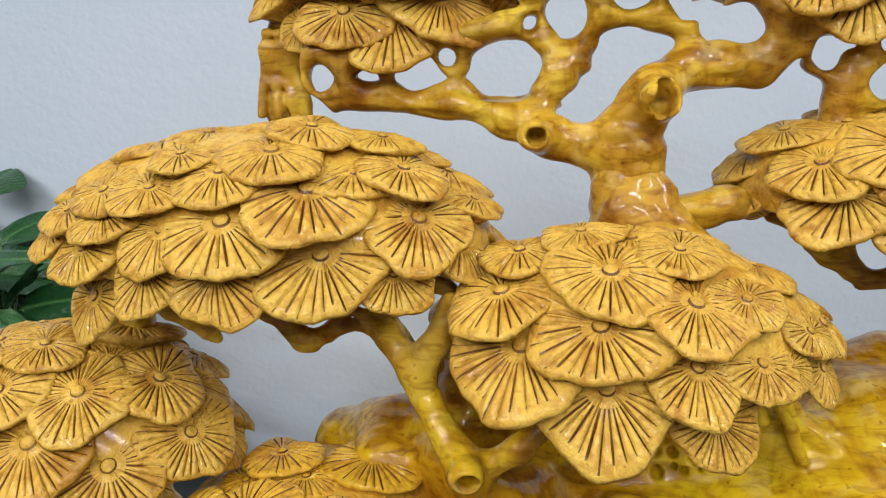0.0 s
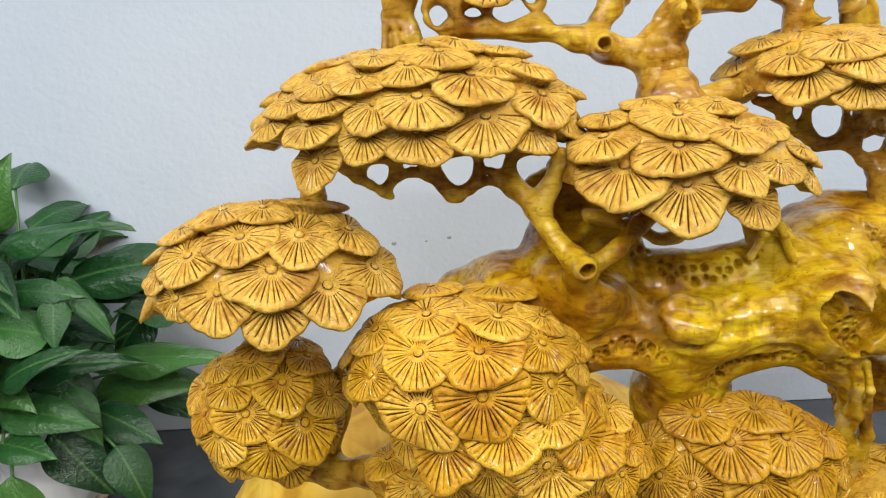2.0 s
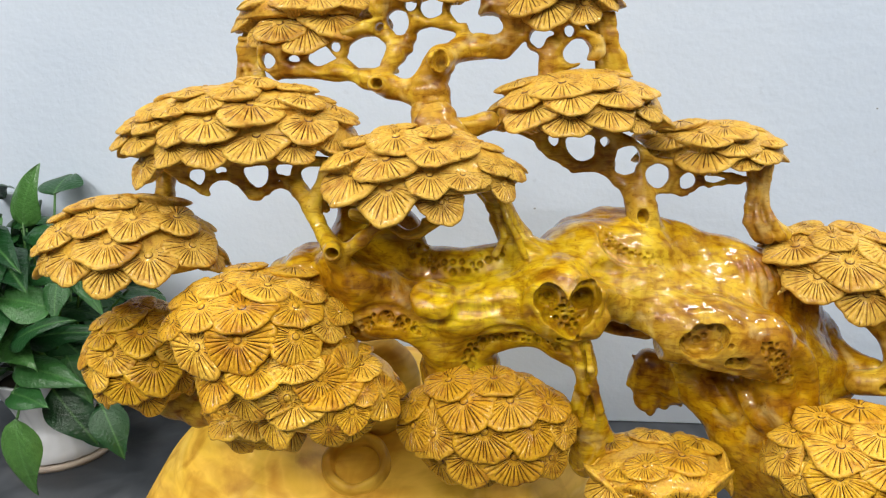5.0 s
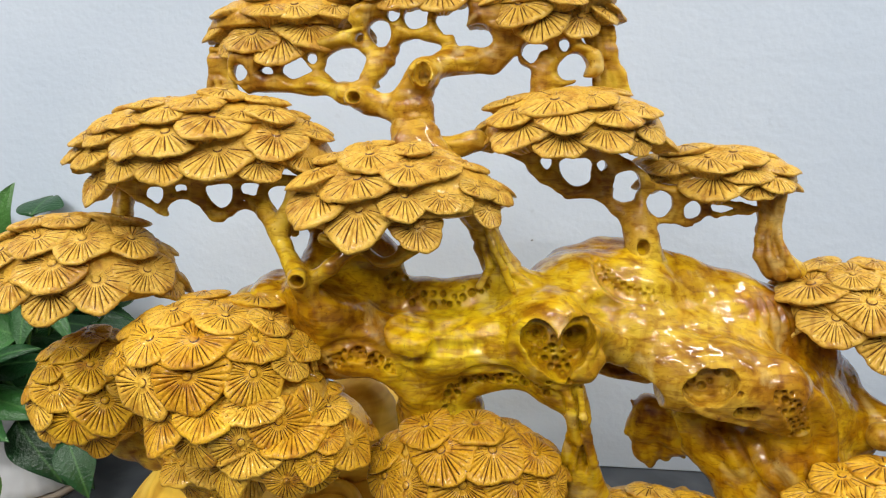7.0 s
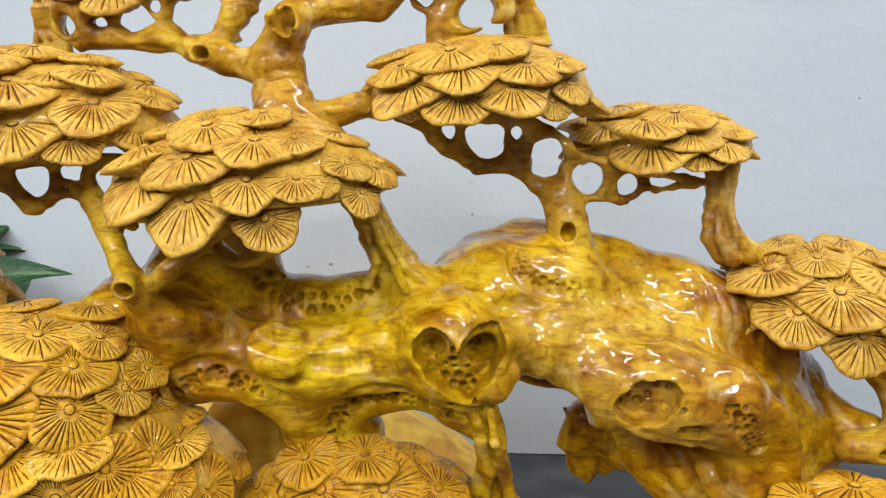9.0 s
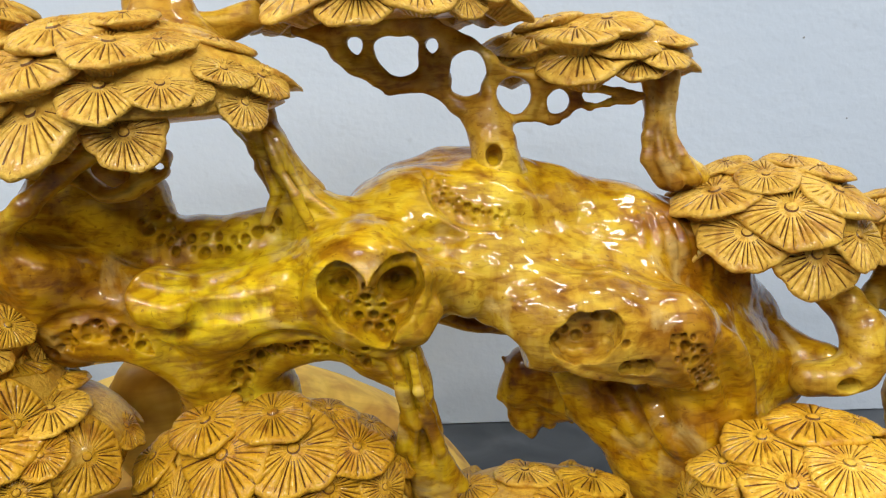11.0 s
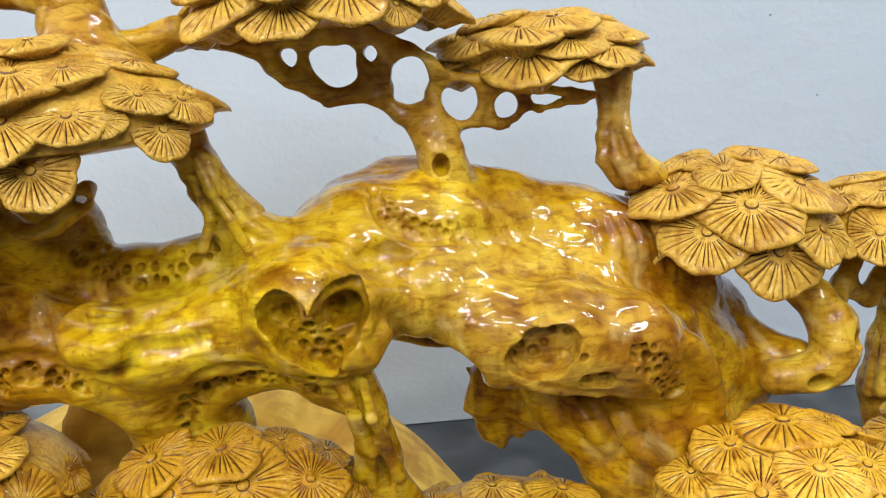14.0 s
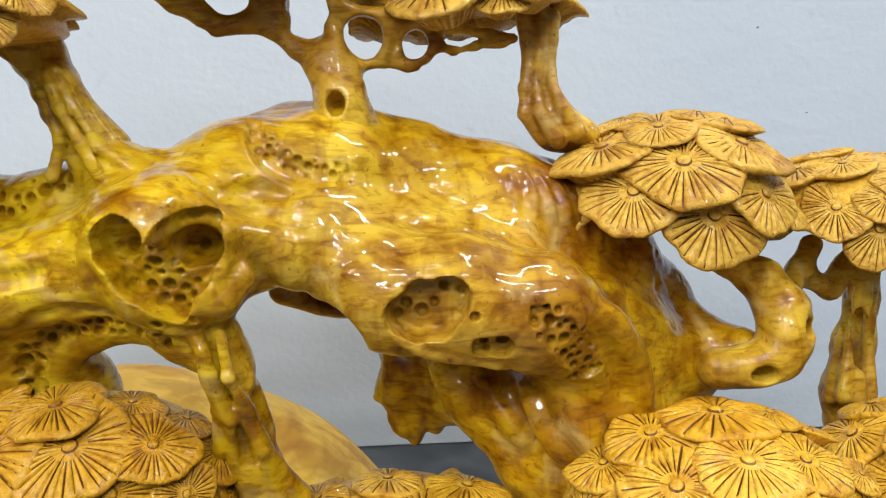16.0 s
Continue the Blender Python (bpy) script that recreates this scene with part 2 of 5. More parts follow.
class Carving:
    """A solid cut from wood: limbs are melted together, hollows are cut out of them, and the skin becomes a mesh."""

    def __init__(self, lo, hi, voxel):
        self.lo, self.h = np.array(lo, np.float32), voxel
        self.n = [int((b - a) / voxel) + 2 for a, b in zip(lo, hi)]
        self.d = np.full(self.n, 0.06, np.float32)

    def patch(self, lo, hi):
        a = [max(0, int((l - o) / self.h)) for l, o in zip(lo, self.lo)]
        b = [min(n, int((h - o) / self.h) + 2) for h, o, n in zip(hi, self.lo, self.n)]
        if any(q - p < 2 for p, q in zip(a, b)):
            return None
        sl = tuple(slice(p, q) for p, q in zip(a, b))
        axes = [self.lo[k] + self.h * np.arange(a[k], b[k], dtype=np.float32) for k in range(3)]
        return sl, axes[0][:, None, None], axes[1][None, :, None], axes[2][None, None, :]

    def melt(self, sl, d, k):
        old = self.d[sl]
        h = np.clip(0.5 + 0.5 * (old - d) / k, 0, 1)
        self.d[sl] = old + (d - old) * h - k * h * (1 - h)

    def cut(self, sl, d, k):
        old = self.d[sl]
        h = np.clip(0.5 - 0.5 * (old + d) / k, 0, 1)
        self.d[sl] = old + (-d - old) * h + k * h * (1 - h)

    def limb(self, *points, k=0.018):
        for (x0, y0, z0, r0), (x1, y1, z1, r1) in zip(points[:-1], points[1:]):
            m = max(r0, r1) + 0.05
            got = self.patch((min(x0, x1) - m, min(y0, y1) - m, min(z0, z1) - m), (max(x0, x1) + m, max(y0, y1) + m, max(z0, z1) + m))
            if not got:
                continue
            sl, x, y, z = got
            ax, ay, az = x1 - x0, y1 - y0, z1 - z0
            t = np.clip(((x - x0) * ax + (y - y0) * ay + (z - z0) * az) / (ax * ax + ay * ay + az * az + 1e-9), 0, 1)
            d = np.sqrt((x - x0 - t * ax) ** 2 + (y - y0 - t * ay) ** 2 + (z - z0 - t * az) ** 2) - (r0 + (r1 - r0) * t)
            self.melt(sl, d, k)
        return self

    def hollow(self, x0, y0, z0, rx, ry, rz, k=0.006):
        m = 0.02
        got = self.patch((x0 - rx - m, y0 - ry - m, z0 - rz - m), (x0 + rx + m, y0 + ry + m, z0 + rz + m))
        if got:
            sl, x, y, z = got
            q = np.sqrt(((x - x0) / rx) ** 2 + ((y - y0) / ry) ** 2 + ((z - z0) / rz) ** 2)
            self.cut(sl, (q - 1) * min(rx, ry, rz), k)
        return self

    def facet(self, c, n, reach):
        """A flat scar, shaved off where the solid stands proud of a plane through c with the normal n."""
        sl, x, y, z = self.patch([q - reach for q in c], [q + reach for q in c])
        n = Vector(n).normalized()
        d = (x - c[0]) * n.x + (y - c[1]) * n.y + (z - c[2]) * n.z
        near = (x - c[0]) ** 2 + (y - c[1]) ** 2 + (z - c[2]) ** 2 < reach * reach
        self.d[sl] = np.where(near, np.maximum(self.d[sl], d), self.d[sl])

    def along(self, path):
        """Points on the front of the solid, every few millimetres along a path of (x, z)."""
        out = []
        for (xa, za), (xb, zb) in zip(path[:-1], path[1:]):
            n = max(1, int(math.hypot(xb - xa, zb - za) / 0.006))
            for q in range(n):
                x0, z0 = xa + (xb - xa) * q / n, za + (zb - za) * q / n
                inside = np.nonzero(self.d[int((x0 - self.lo[0]) / self.h), :, int((z0 - self.lo[2]) / self.h)] < 0)[0]
                if len(inside):
                    out.append((x0, float(self.lo[1] + self.h * inside[0]), z0))
        return [(p, q, (i + 0.5) / (len(out) - 1)) for i, (p, q) in enumerate(zip(out[:-1], out[1:])) if abs(p[1] - q[1]) < 0.02]

    def ridge(self, r, lift, path, k=0.005):
        """A raised sinew that follows the surface, fading at both ends."""
        for p, q, u in self.along(path):
            w = r * (0.35 + 0.65 * math.sin(math.pi * min(1, max(0, u))))
            self.limb((p[0], p[1] + w - lift * w, p[2], w), (q[0], q[1] + w - lift * w, q[2], w), k=k)

    def crease(self, r, depth, path, k=0.004):
        """A furrow that follows the surface, fading at both ends."""
        for p, q, u in self.along(path):
            w = r * (0.35 + 0.65 * math.sin(math.pi * min(1, max(0, u))))
            self.hollow((p[0] + q[0]) / 2, (p[1] + q[1]) / 2 + w * (depth - 1), (p[2] + q[2]) / 2, w, w, w, k)

    def well(self, depth, edge, rounds):
        """A flat-floored recess with steep walls, its outline melted from rounds (x, z, r), its floor following the surface."""
        xs, zs = [c[0] for c in rounds], [c[1] for c in rounds]
        got = self.patch((min(xs) - 0.06, self.lo[1], min(zs) - 0.06), (max(xs) + 0.06, self.lo[1] + self.h * self.n[1], max(zs) + 0.06))
        sl, x, y, z = got
        x2, z2 = x[:, 0, :] + 0 * z[0], z[0] + 0 * x[:, 0, :]
        x2 = x2 + 0.0015 * ROUGHNESS(x2, 5.0, z2, 60)
        d2 = np.full(x2.shape, 1.0, np.float32)
        for xc, zc, r in rounds:
            q = np.hypot(x2 - xc, z2 - zc) - r
            h = np.clip(0.5 + 0.5 * (d2 - q) / 0.004, 0, 1)
            d2 = d2 + (q - d2) * h - 0.004 * h * (1 - h)
        old = self.d[sl]
        inside = old < 0
        front = np.where(inside.any(1), y[0, 0, 0] + self.h * (inside.argmax(1) - 0.5), 9.0)
        front = np.where(front > 5, front[d2 < 0].mean(), front)
        for _ in range(6):
            front[1:-1, 1:-1] = (front[1:-1, 1:-1] * 2 + front[:-2, 1:-1] + front[2:, 1:-1] + front[1:-1, :-2] + front[1:-1, 2:]) / 6
        u = np.clip(-d2 / edge, 0, 1)
        floor_y = front + depth * u * (2 - u)
        self.d[sl] = np.where((d2 < 0)[:, None, :] & (y < floor_y[:, None, :] + 0.012), np.maximum(old, floor_y[:, None, :] - y), old)

    def band(self, seed, path, half, count, r, deep=1.9):
        """Worm pits scattered along a path of (x, z), each sunk from the surface that faces the front."""
        rng, done = random.Random(seed), []
        for _ in range(count * 12):
            if len(done) >= count:
                break
            i = rng.randrange(len(path) - 1)
            u = rng.random()
            x0 = path[i][0] + u * (path[i + 1][0] - path[i][0]) + rng.uniform(-half, half)
            z0 = path[i][1] + u * (path[i + 1][1] - path[i][1]) + rng.uniform(-half, half)
            q = r * rng.uniform(0.6, 1.3)
            if any(math.hypot(x0 - a, z0 - b) < (q + c) * 1.2 for a, b, c in done):
                continue
            inside = np.nonzero(self.d[int((x0 - self.lo[0]) / self.h), :, int((z0 - self.lo[2]) / self.h)] < 0)[0]
            if len(inside):
                done.append((x0, z0, q))
                self.hollow(x0, self.lo[1] + self.h * inside[0], z0, q, q * deep, q, 0.001)

    def web(self, y0, slope, thick, runs, holes):
        """A pierced slab: runs are rows of (x, z, r), holes are (x, z, rx, rz)."""
        xs = [p[0] for run in runs for p in run]
        zs = [p[1] for run in runs for p in run]
        got = self.patch((min(xs) - 0.06, y0 - thick - 0.06, min(zs) - 0.06), (max(xs) + 0.06, y0 + thick + 0.06, max(zs) + 0.06))
        sl, x, y, z = got
        x2, z2 = x[:, 0, :] + 0 * z[0], z[0] + 0 * x[:, 0, :]
        x2 = x2 + 0.0035 * ROUGHNESS(x2, 3.0, z2, 38)
        z2 = z2 + 0.0035 * ROUGHNESS(x2, 9.0, z2, 38)
        d2 = np.full(x2.shape, 1.0, np.float32)
        for run in runs:
            for (xa, za, ra), (xb, zb, rb) in zip(run[:-1], run[1:]):
                ax, az = xb - xa, zb - za
                t = np.clip(((x2 - xa) * ax + (z2 - za) * az) / (ax * ax + az * az + 1e-9), 0, 1)
                d2 = np.minimum(d2, np.hypot(x2 - xa - t * ax, z2 - za - t * az) - ra - (rb - ra) * t)
        for xc, zc, rx, rz in holes:
            q = (np.hypot((x2 - xc) / rx, (z2 - zc) / rz) - 1) * min(rx, rz)
            h = np.clip(0.5 - 0.5 * (d2 + q) / 0.0025, 0, 1)
            d2 = d2 + (-q - d2) * h + 0.0025 * h * (1 - h)
        mid = y0 + slope * (x - float(np.mean(xs))) + 0.006 * ROUGHNESS(x, 1.0, z, 22)
        r = thick * 0.9
        a, b = np.maximum(d2[:, None, :] + r, 0), np.maximum(np.abs(y - mid) - thick + r, 0)
        self.melt(sl, (np.sqrt(a * a + b * b) - r).astype(np.float32), 0.01)
        return self

    def weather(self, depth, scale, depth2=0.0, scale2=1.0):
        near = np.abs(self.d) < 0.03
        i, j, k = np.nonzero(near)
        p = [self.lo[q] + self.h * v for q, v in enumerate((i, j, k))]
        add = depth * ROUGHNESS(*p, scale)
        if depth2:
            add = add + depth2 * (0.28 - np.abs(ROUGHNESS(p[0] * 0.6, p[1], p[2] * 1.2, scale2)))
        self.d[i, j, k] += add.astype(np.float32)
        return self

    def skin(self):
        """The zero surface: one corner for every cell that it crosses, one face for every crossed edge."""
        d, h = self.d, self.h
        d[0], d[-1], d[:, 0], d[:, -1], d[:, :, 0], d[:, :, -1] = (0.05,) * 6
        s = d < 0
        n = [q - 1 for q in d.shape]
        count = np.zeros(n, np.uint8)
        corners = [(a, b, c) for a in (0, 1) for b in (0, 1) for c in (0, 1)]
        for a, b, c in corners:
            count += s[a:n[0] + a, b:n[1] + b, c:n[2] + c]
        ci, cj, ck = np.nonzero((count > 0) & (count < 8))
        index = np.full(n, -1, np.int32)
        index[ci, cj, ck] = np.arange(len(ci))
        val = {q: d[ci + q[0], cj + q[1], ck + q[2]] for q in corners}
        total, hits = np.zeros((len(ci), 3), np.float32), np.zeros(len(ci), np.float32)
        for q in corners:
            for axis in range(3):
                if q[axis] == 0:
                    e = tuple(1 if w == axis else q[w] for w in range(3))
                    va, vb = val[q], val[e]
                    cross = (va < 0) != (vb < 0)
                    t = np.where(cross, va / np.where(cross, va - vb, 1), 0)
                    for w in range(3):
                        total[:, w] += np.where(cross, q[w] + (t if w == axis else 0), 0)
                    hits += cross
        verts = self.lo + h * (np.stack([ci, cj, ck], 1) + total / hits[:, None])
        faces = []
        for axis in range(3):
            u, v = (axis + 1) % 3, (axis + 2) % 3
            lo = [slice(1, -1)] * 3
            lo[axis] = slice(0, -1)
            hi = list(lo)
            hi[axis] = slice(1, None)
            a, b = s[tuple(lo)], s[tuple(hi)]
            for flip, mask in ((False, a & ~b), (True, b & ~a)):
                p = np.stack(np.nonzero(mask), 1)
                p[:, u] += 1
                p[:, v] += 1
                quad = []
                for du, dv in ((1, 1), (0, 1), (0, 0), (1, 0)):
                    g = p.copy()
                    g[:, u] -= du
                    g[:, v] -= dv
                    quad.append(index[g[:, 0], g[:, 1], g[:, 2]])
                q = np.stack(quad if not flip else quad[::-1], 1)
                faces.append(q)
        return verts, np.concatenate(faces)

    def make(self, name, material, parent, label=""):
        verts, faces = self.skin()
        me = bpy.data.meshes.new(name)
        me.vertices.add(len(verts))
        me.vertices.foreach_set("co", verts.astype(np.float32).ravel())
        me.loops.add(faces.size)
        me.loops.foreach_set("vertex_index", faces.astype(np.int32).ravel())
        me.polygons.add(len(faces))
        me.polygons.foreach_set("loop_start", np.arange(0, faces.size, 4, dtype=np.int32))
        me.polygons.foreach_set("use_smooth", np.full(len(faces), True))
        me.update(calc_edges=True)
        me.validate()
        me.materials.append(material)
        ob = new(name, me)
        ob.parent = parent
        if label:
            ob["label"] = label
        return ob


def fan_mesh(seed, fan, groove_wood):
    """A needle fan of radius 1: a knob, a shallow cone with cut needles, a thin plain rim, and below it the wood that joins it to the pad."""
    rng = random.Random(seed)
    rays = rng.choice((32, 35, 38))
    angles, sink, start, end = [], [], [], []
    for i in range(rays):
        mid = 2 * math.pi * (i + rng.uniform(-0.2, 0.2)) / rays
        w = 2 * math.pi / rays * rng.uniform(0.075, 0.14)
        s, e, dp = rng.uniform(0.13, 0.42), rng.uniform(0.72, 0.91), rng.uniform(0.5, 1.2)
        for off, g in ((-1.0, 0), (-0.5, 1), (0.5, 1), (1.0, 0), (0, -0.3)):
            angles.append((mid, off * w) if g >= 0 else (mid + math.pi / rays, 0))
            sink.append(g * dp)
            start.append(s)
            end.append(e)
    na = len(angles)
    rings = (0.0, 0.075, 0.11, 0.135, 0.28, 0.5, 0.7, 0.84, 0.92, 0.97, 1.0)
    drop = {9: 0.018, 10: 0.065}
    lobe = [1 + 0.07 * math.sin(2 * a + seed) + 0.06 * math.sin(3 * a + 1.7 * seed) + 0.035 * math.sin(5 * a + 2.3 * seed) + 0.018 * math.sin(8 * a + 3.1 * seed) + 0.014 * math.sin(13 * a + seed) for a, _ in angles]
    verts, faces, slots = [(0, 0, 0.065)], [], []
    for k, r in enumerate(rings[1:], 1):
        for (a, w), g, s, e, lb in zip(angles, sink, start, end, lobe):
            a += max(-0.38 * 2 * math.pi / rays, min(0.38 * 2 * math.pi / rays, w * 0.75 / max(r, 0.2)))
            z = 0.02 - 0.12 * r * r + 0.03 * math.sin(3 * a + seed) * r * r + 0.015 * math.sin(5 * a + 2 * seed) * r * r - drop.get(k, 0)
            if k < 4:
                z = (0.055, 0.028, -0.008)[k - 1]
            cutting = g * max(0.0, min(1.0, (r - s) / 0.15)) * max(0.0, min(1.0, (e + 0.06 - r) / 0.12))
            if k >= 4:
                z -= 0.11 * cutting
            rr = r * (lb if r > 0.5 else 1)
            verts.append((rr * math.cos(a), rr * math.sin(a), z))
    nr = len(rings) - 1
    for a in range(na):
        faces.append((0, 1 + a, 1 + (a + 1) % na))
        slots.append(0)
    for k in range(nr - 1):
        for a in range(na):
            b = (a + 1) % na
            p, q = 1 + k * na, 1 + (k + 1) * na
            faces.append((p + a, q + a, q + b, p + b))
            # groove floors take the darker second slot
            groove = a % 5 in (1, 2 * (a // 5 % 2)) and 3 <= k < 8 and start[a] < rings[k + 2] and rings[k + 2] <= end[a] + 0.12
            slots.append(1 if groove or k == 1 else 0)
    last = 1 + (nr - 1) * na
    for reach, z in ((0.94, -0.205), (0.72, -0.31), (0.46, -0.66)):
        ring = len(verts)
        for (a, _), lb in zip(angles, lobe):
            verts.append((reach * lb * math.cos(a), reach * lb * math.sin(a), z))
        for a in range(na):
            b = (a + 1) % na
            faces.append((last + a, ring + a, ring + b, last + b))
            slots.append(0)
        last = ring
    verts.append((0, 0, -0.7))
    for a in range(na):
        faces.append((last + a, len(verts) - 1, last + (a + 1) % na))
        slots.append(0)
    me = bpy.data.meshes.new("needle_fan")
    me.from_pydata(verts, [], faces)
    me.materials.append(fan)
    me.materials.append(groove_wood)
    me.polygons.foreach_set("material_index", np.array(slots, np.int32))
    me.polygons.foreach_set("use_smooth", np.full(len(faces), True))
    me.update()
    return me


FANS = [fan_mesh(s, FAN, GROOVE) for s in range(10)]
SHADED_AMBER_FANS = [fan_mesh(s, SHADED_AMBER_FAN, SHADED_AMBER_GROOVE) for s in range(10)]
PALE_FANS = [fan_mesh(s, PALE_FAN, PALE_GROOVE) for s in range(10)]


def place_fan(pad, centre, axes, d, r, rise, sink, kinds):
    """One fan on a dome, at the direction d of its unit ball, tilted up by rise to fit the camera's view."""
    p = Vector([c + a * q for c, a, q in zip(centre, axes, d)])
    n = Vector([q / a for a, q in zip(axes, d)]).normalized()
    n2 = (n + rise * Vector((0, 0, 1))).normalized()
    p -= Vector((n.x, n.y, 0)) * 0.3 * r * min(1.0, rise)
    side = Vector((-n2.y, n2.x, 0.001)).normalized()
    fwd = n2.cross(side)
    m = Matrix((side, fwd, n2)).transposed().to_4x4()
    spin = random.uniform(0, 6.28)
    ob = new("needle_fan", kinds[random.randrange(len(kinds))])
    ob.parent = pad
    s = random.uniform(0.97, 1.05)
    ob.matrix_basis = Matrix.Translation(p + n * sink) @ m @ pose(0, 0, 0, random.uniform(-5, 5), random.uniform(-5, 5), math.degrees(spin)) @ Matrix.Diagonal((r * s, r * s, r * 1.05, 1))
    return ob


def foliage_pad(sculpture, centre, axes, fans, under=0.14, rise=0.8, back=0.038, kinds=None, low=9):
    """A cloud of foliage: a lumpy core, the fans of its front by direction and radius, and rows of fans over its back."""
    bm = bmesh.new()
    bmesh.ops.create_icosphere(bm, subdivisions=4, radius=1)
    for v in bm.verts:
        p = v.co.copy()
        f = (0.9 if under > 0.6 else 0.955 - 0.045 * max(0.0, p.z)) + 0.03 * noise.noise(p * 3 + Vector(centre) * 9)
        z = p.z if p.z > 0 else p.z * under
        v.co = Vector((centre[0] + axes[0] * p.x * f, centre[1] + axes[1] * p.y * f, centre[2] + axes[2] * z * f))
    core = part("foliage_pad", bm, CORE, sculpture, "domed pad of overlapping carved needle fans")
    taken, kinds = [], kinds or (FANS if under > 0.6 else PALE_FANS)
    for x, y, z, r in fans:
        d = Vector((x, y, z))
        d.normalize()
        place_fan(core, centre, axes, d, r, rise, 0.0015, kinds)
        taken.append(Vector([a * q for a, q in zip(axes, d)]))
    rows = max(3, int(axes[2] / 0.015))
    for i in range(rows + 1):
        el = math.radians((-25 + 113 * i / rows) if under > 0.6 else (low + (88 - low) * i / rows))
        n = max(1, int(2 * math.pi * (axes[0] + axes[1]) / 2 * math.cos(el) / (back * 0.8)))
        for j in range(n):
            az = 2 * math.pi * (j + 0.5 * (i % 2)) / n
            d = Vector((math.cos(el) * math.cos(az), math.cos(el) * math.sin(az), math.sin(el)))
            q = Vector([a * b for a, b in zip(axes, d)])
            if all((q - t).length > (0.034 if d.y > 0.1 else 0.033) for t in taken):
                place_fan(core, centre, axes, d, back * random.uniform(0.85, 1.05) * (0.75 if d.y > -0.2 and under > 0.6 else 1), rise, sink=(-0.009 if under > 0.6 else -0.003) if d.y > 0.1 else -0.007, kinds=kinds)
                taken.append(q)
    return core


def tube(points, r0, r1, sides=6):
    bm = bmesh.new()
    rings = []
    for i, p in enumerate(points):
        t = (Vector(points[min(i + 1, len(points) - 1)]) - Vector(points[max(i - 1, 0)])).normalized()
        a = t.orthogonal().normalized()
        b = t.cross(a)
        r = r0 + (r1 - r0) * i / (len(points) - 1)
        rings.append([bm.verts.new(Vector(p) + (a * math.cos(k * 2 * math.pi / sides) + b * math.sin(k * 2 * math.pi / sides)) * r) for k in range(sides)])
    for p, q in zip(rings[:-1], rings[1:]):
        for k in range(sides):
            bm.faces.new((p[k], p[(k + 1) % sides], q[(k + 1) % sides], q[k]))
    bm.faces.new(rings[0][::-1])
    bm.faces.new(rings[-1])
    return bm


def lathe(profile, sides=64, ribs=0.0, count=22):
    bm = bmesh.new()
    rings = []
    for r, z in profile:
        rings.append([bm.verts.new(((r + ribs * r * abs(math.sin(count * k * math.pi / sides))) * math.cos(2 * math.pi * k / sides), (r + ribs * r * abs(math.sin(count * k * math.pi / sides))) * math.sin(2 * math.pi * k / sides), z)) for k in range(sides)])
    for p, q in zip(rings[:-1], rings[1:]):
        for k in range(sides):
            bm.faces.new((p[k], p[(k + 1) % sides], q[(k + 1) % sides], q[k]))
    bm.faces.new(rings[0][::-1])
    bm.faces.new(rings[-1])
    return bm


# ---- the room ----
tagged(box("wall_north", (-4.0, 1.6, 0.0), (4.0, 1.75, 2.9), WALL), "uneven white plaster wall with a cool tint", "wall", kind="structure")
for sx, sz, sr in ((-0.199, 0.49, 0.007), (-0.06, 0.50, 0.006), (-0.118, 0.493, 0.004), (1.138, 0.868, 0.003), (1.24, 0.694, 0.0025), (0.29, 0.62, 0.004)):
    bm = bmesh.new()
    bmesh.ops.create_icosphere(bm, subdivisions=2, radius=1)
    for v in bm.verts:
        v.co = Vector((sx + v.co.x * sr * (1 + 0.4 * noise.noise(v.co * 2)), 1.6 + v.co.y * 0.0015, sz + v.co.z * sr * 0.7))
    part("scuff", bm, SCUFF, bpy.data.objects["wall_north"])
# added out of view to close the room, kept dark to cut reflections
tagged(box("wall_south", (-4.0, -3.65, 0.0), (4.0, -3.5, 2.9), FARWALL), "unseen wall, darkened to cut bounced light", "wall", kind="structure")
tagged(box("wall_west", (-4.15, -3.65, 0.0), (-4.0, 1.75, 2.9), FARWALL), "unseen wall, darkened to cut bounced light", "wall", kind="structure")
tagged(box("wall_east", (4.0, -3.65, 0.0), (4.15, 1.75, 2.9), FARWALL), "unseen wall, darkened to cut bounced light", "wall", kind="structure")
tagged(box("floor", (-4.15, -3.65, -0.15), (4.15, 1.75, 0.0), FLOOR), "dark grey stone tile floor", "floor", kind="structure")
tagged(box("ceiling", (-4.15, -3.65, 2.9), (4.15, 1.75, 3.05), CEIL), "unseen ceiling, darkened to cut bounced light", "ceiling", kind="structure")

# unseen lamps, guessed from glints; x -2.6, x 3.3, y -3.2 added as fill
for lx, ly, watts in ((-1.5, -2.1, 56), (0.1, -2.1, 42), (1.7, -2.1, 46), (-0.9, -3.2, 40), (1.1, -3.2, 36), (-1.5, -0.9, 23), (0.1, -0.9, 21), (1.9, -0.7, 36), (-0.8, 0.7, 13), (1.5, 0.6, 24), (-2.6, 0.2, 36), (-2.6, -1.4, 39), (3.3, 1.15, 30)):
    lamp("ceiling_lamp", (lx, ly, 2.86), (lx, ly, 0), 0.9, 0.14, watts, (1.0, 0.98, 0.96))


# ---- the carved tree ----
tree = new("carved_pine_sculpture")
tree.location = (0, 0, 0)
tagged(tree, "golden varnished root-wood carving of an old pine on a domed base", "sculpture")

foot = Carving((0.5, 0.56, 0.0), (0.98, 0.99, 0.42), 0.005)
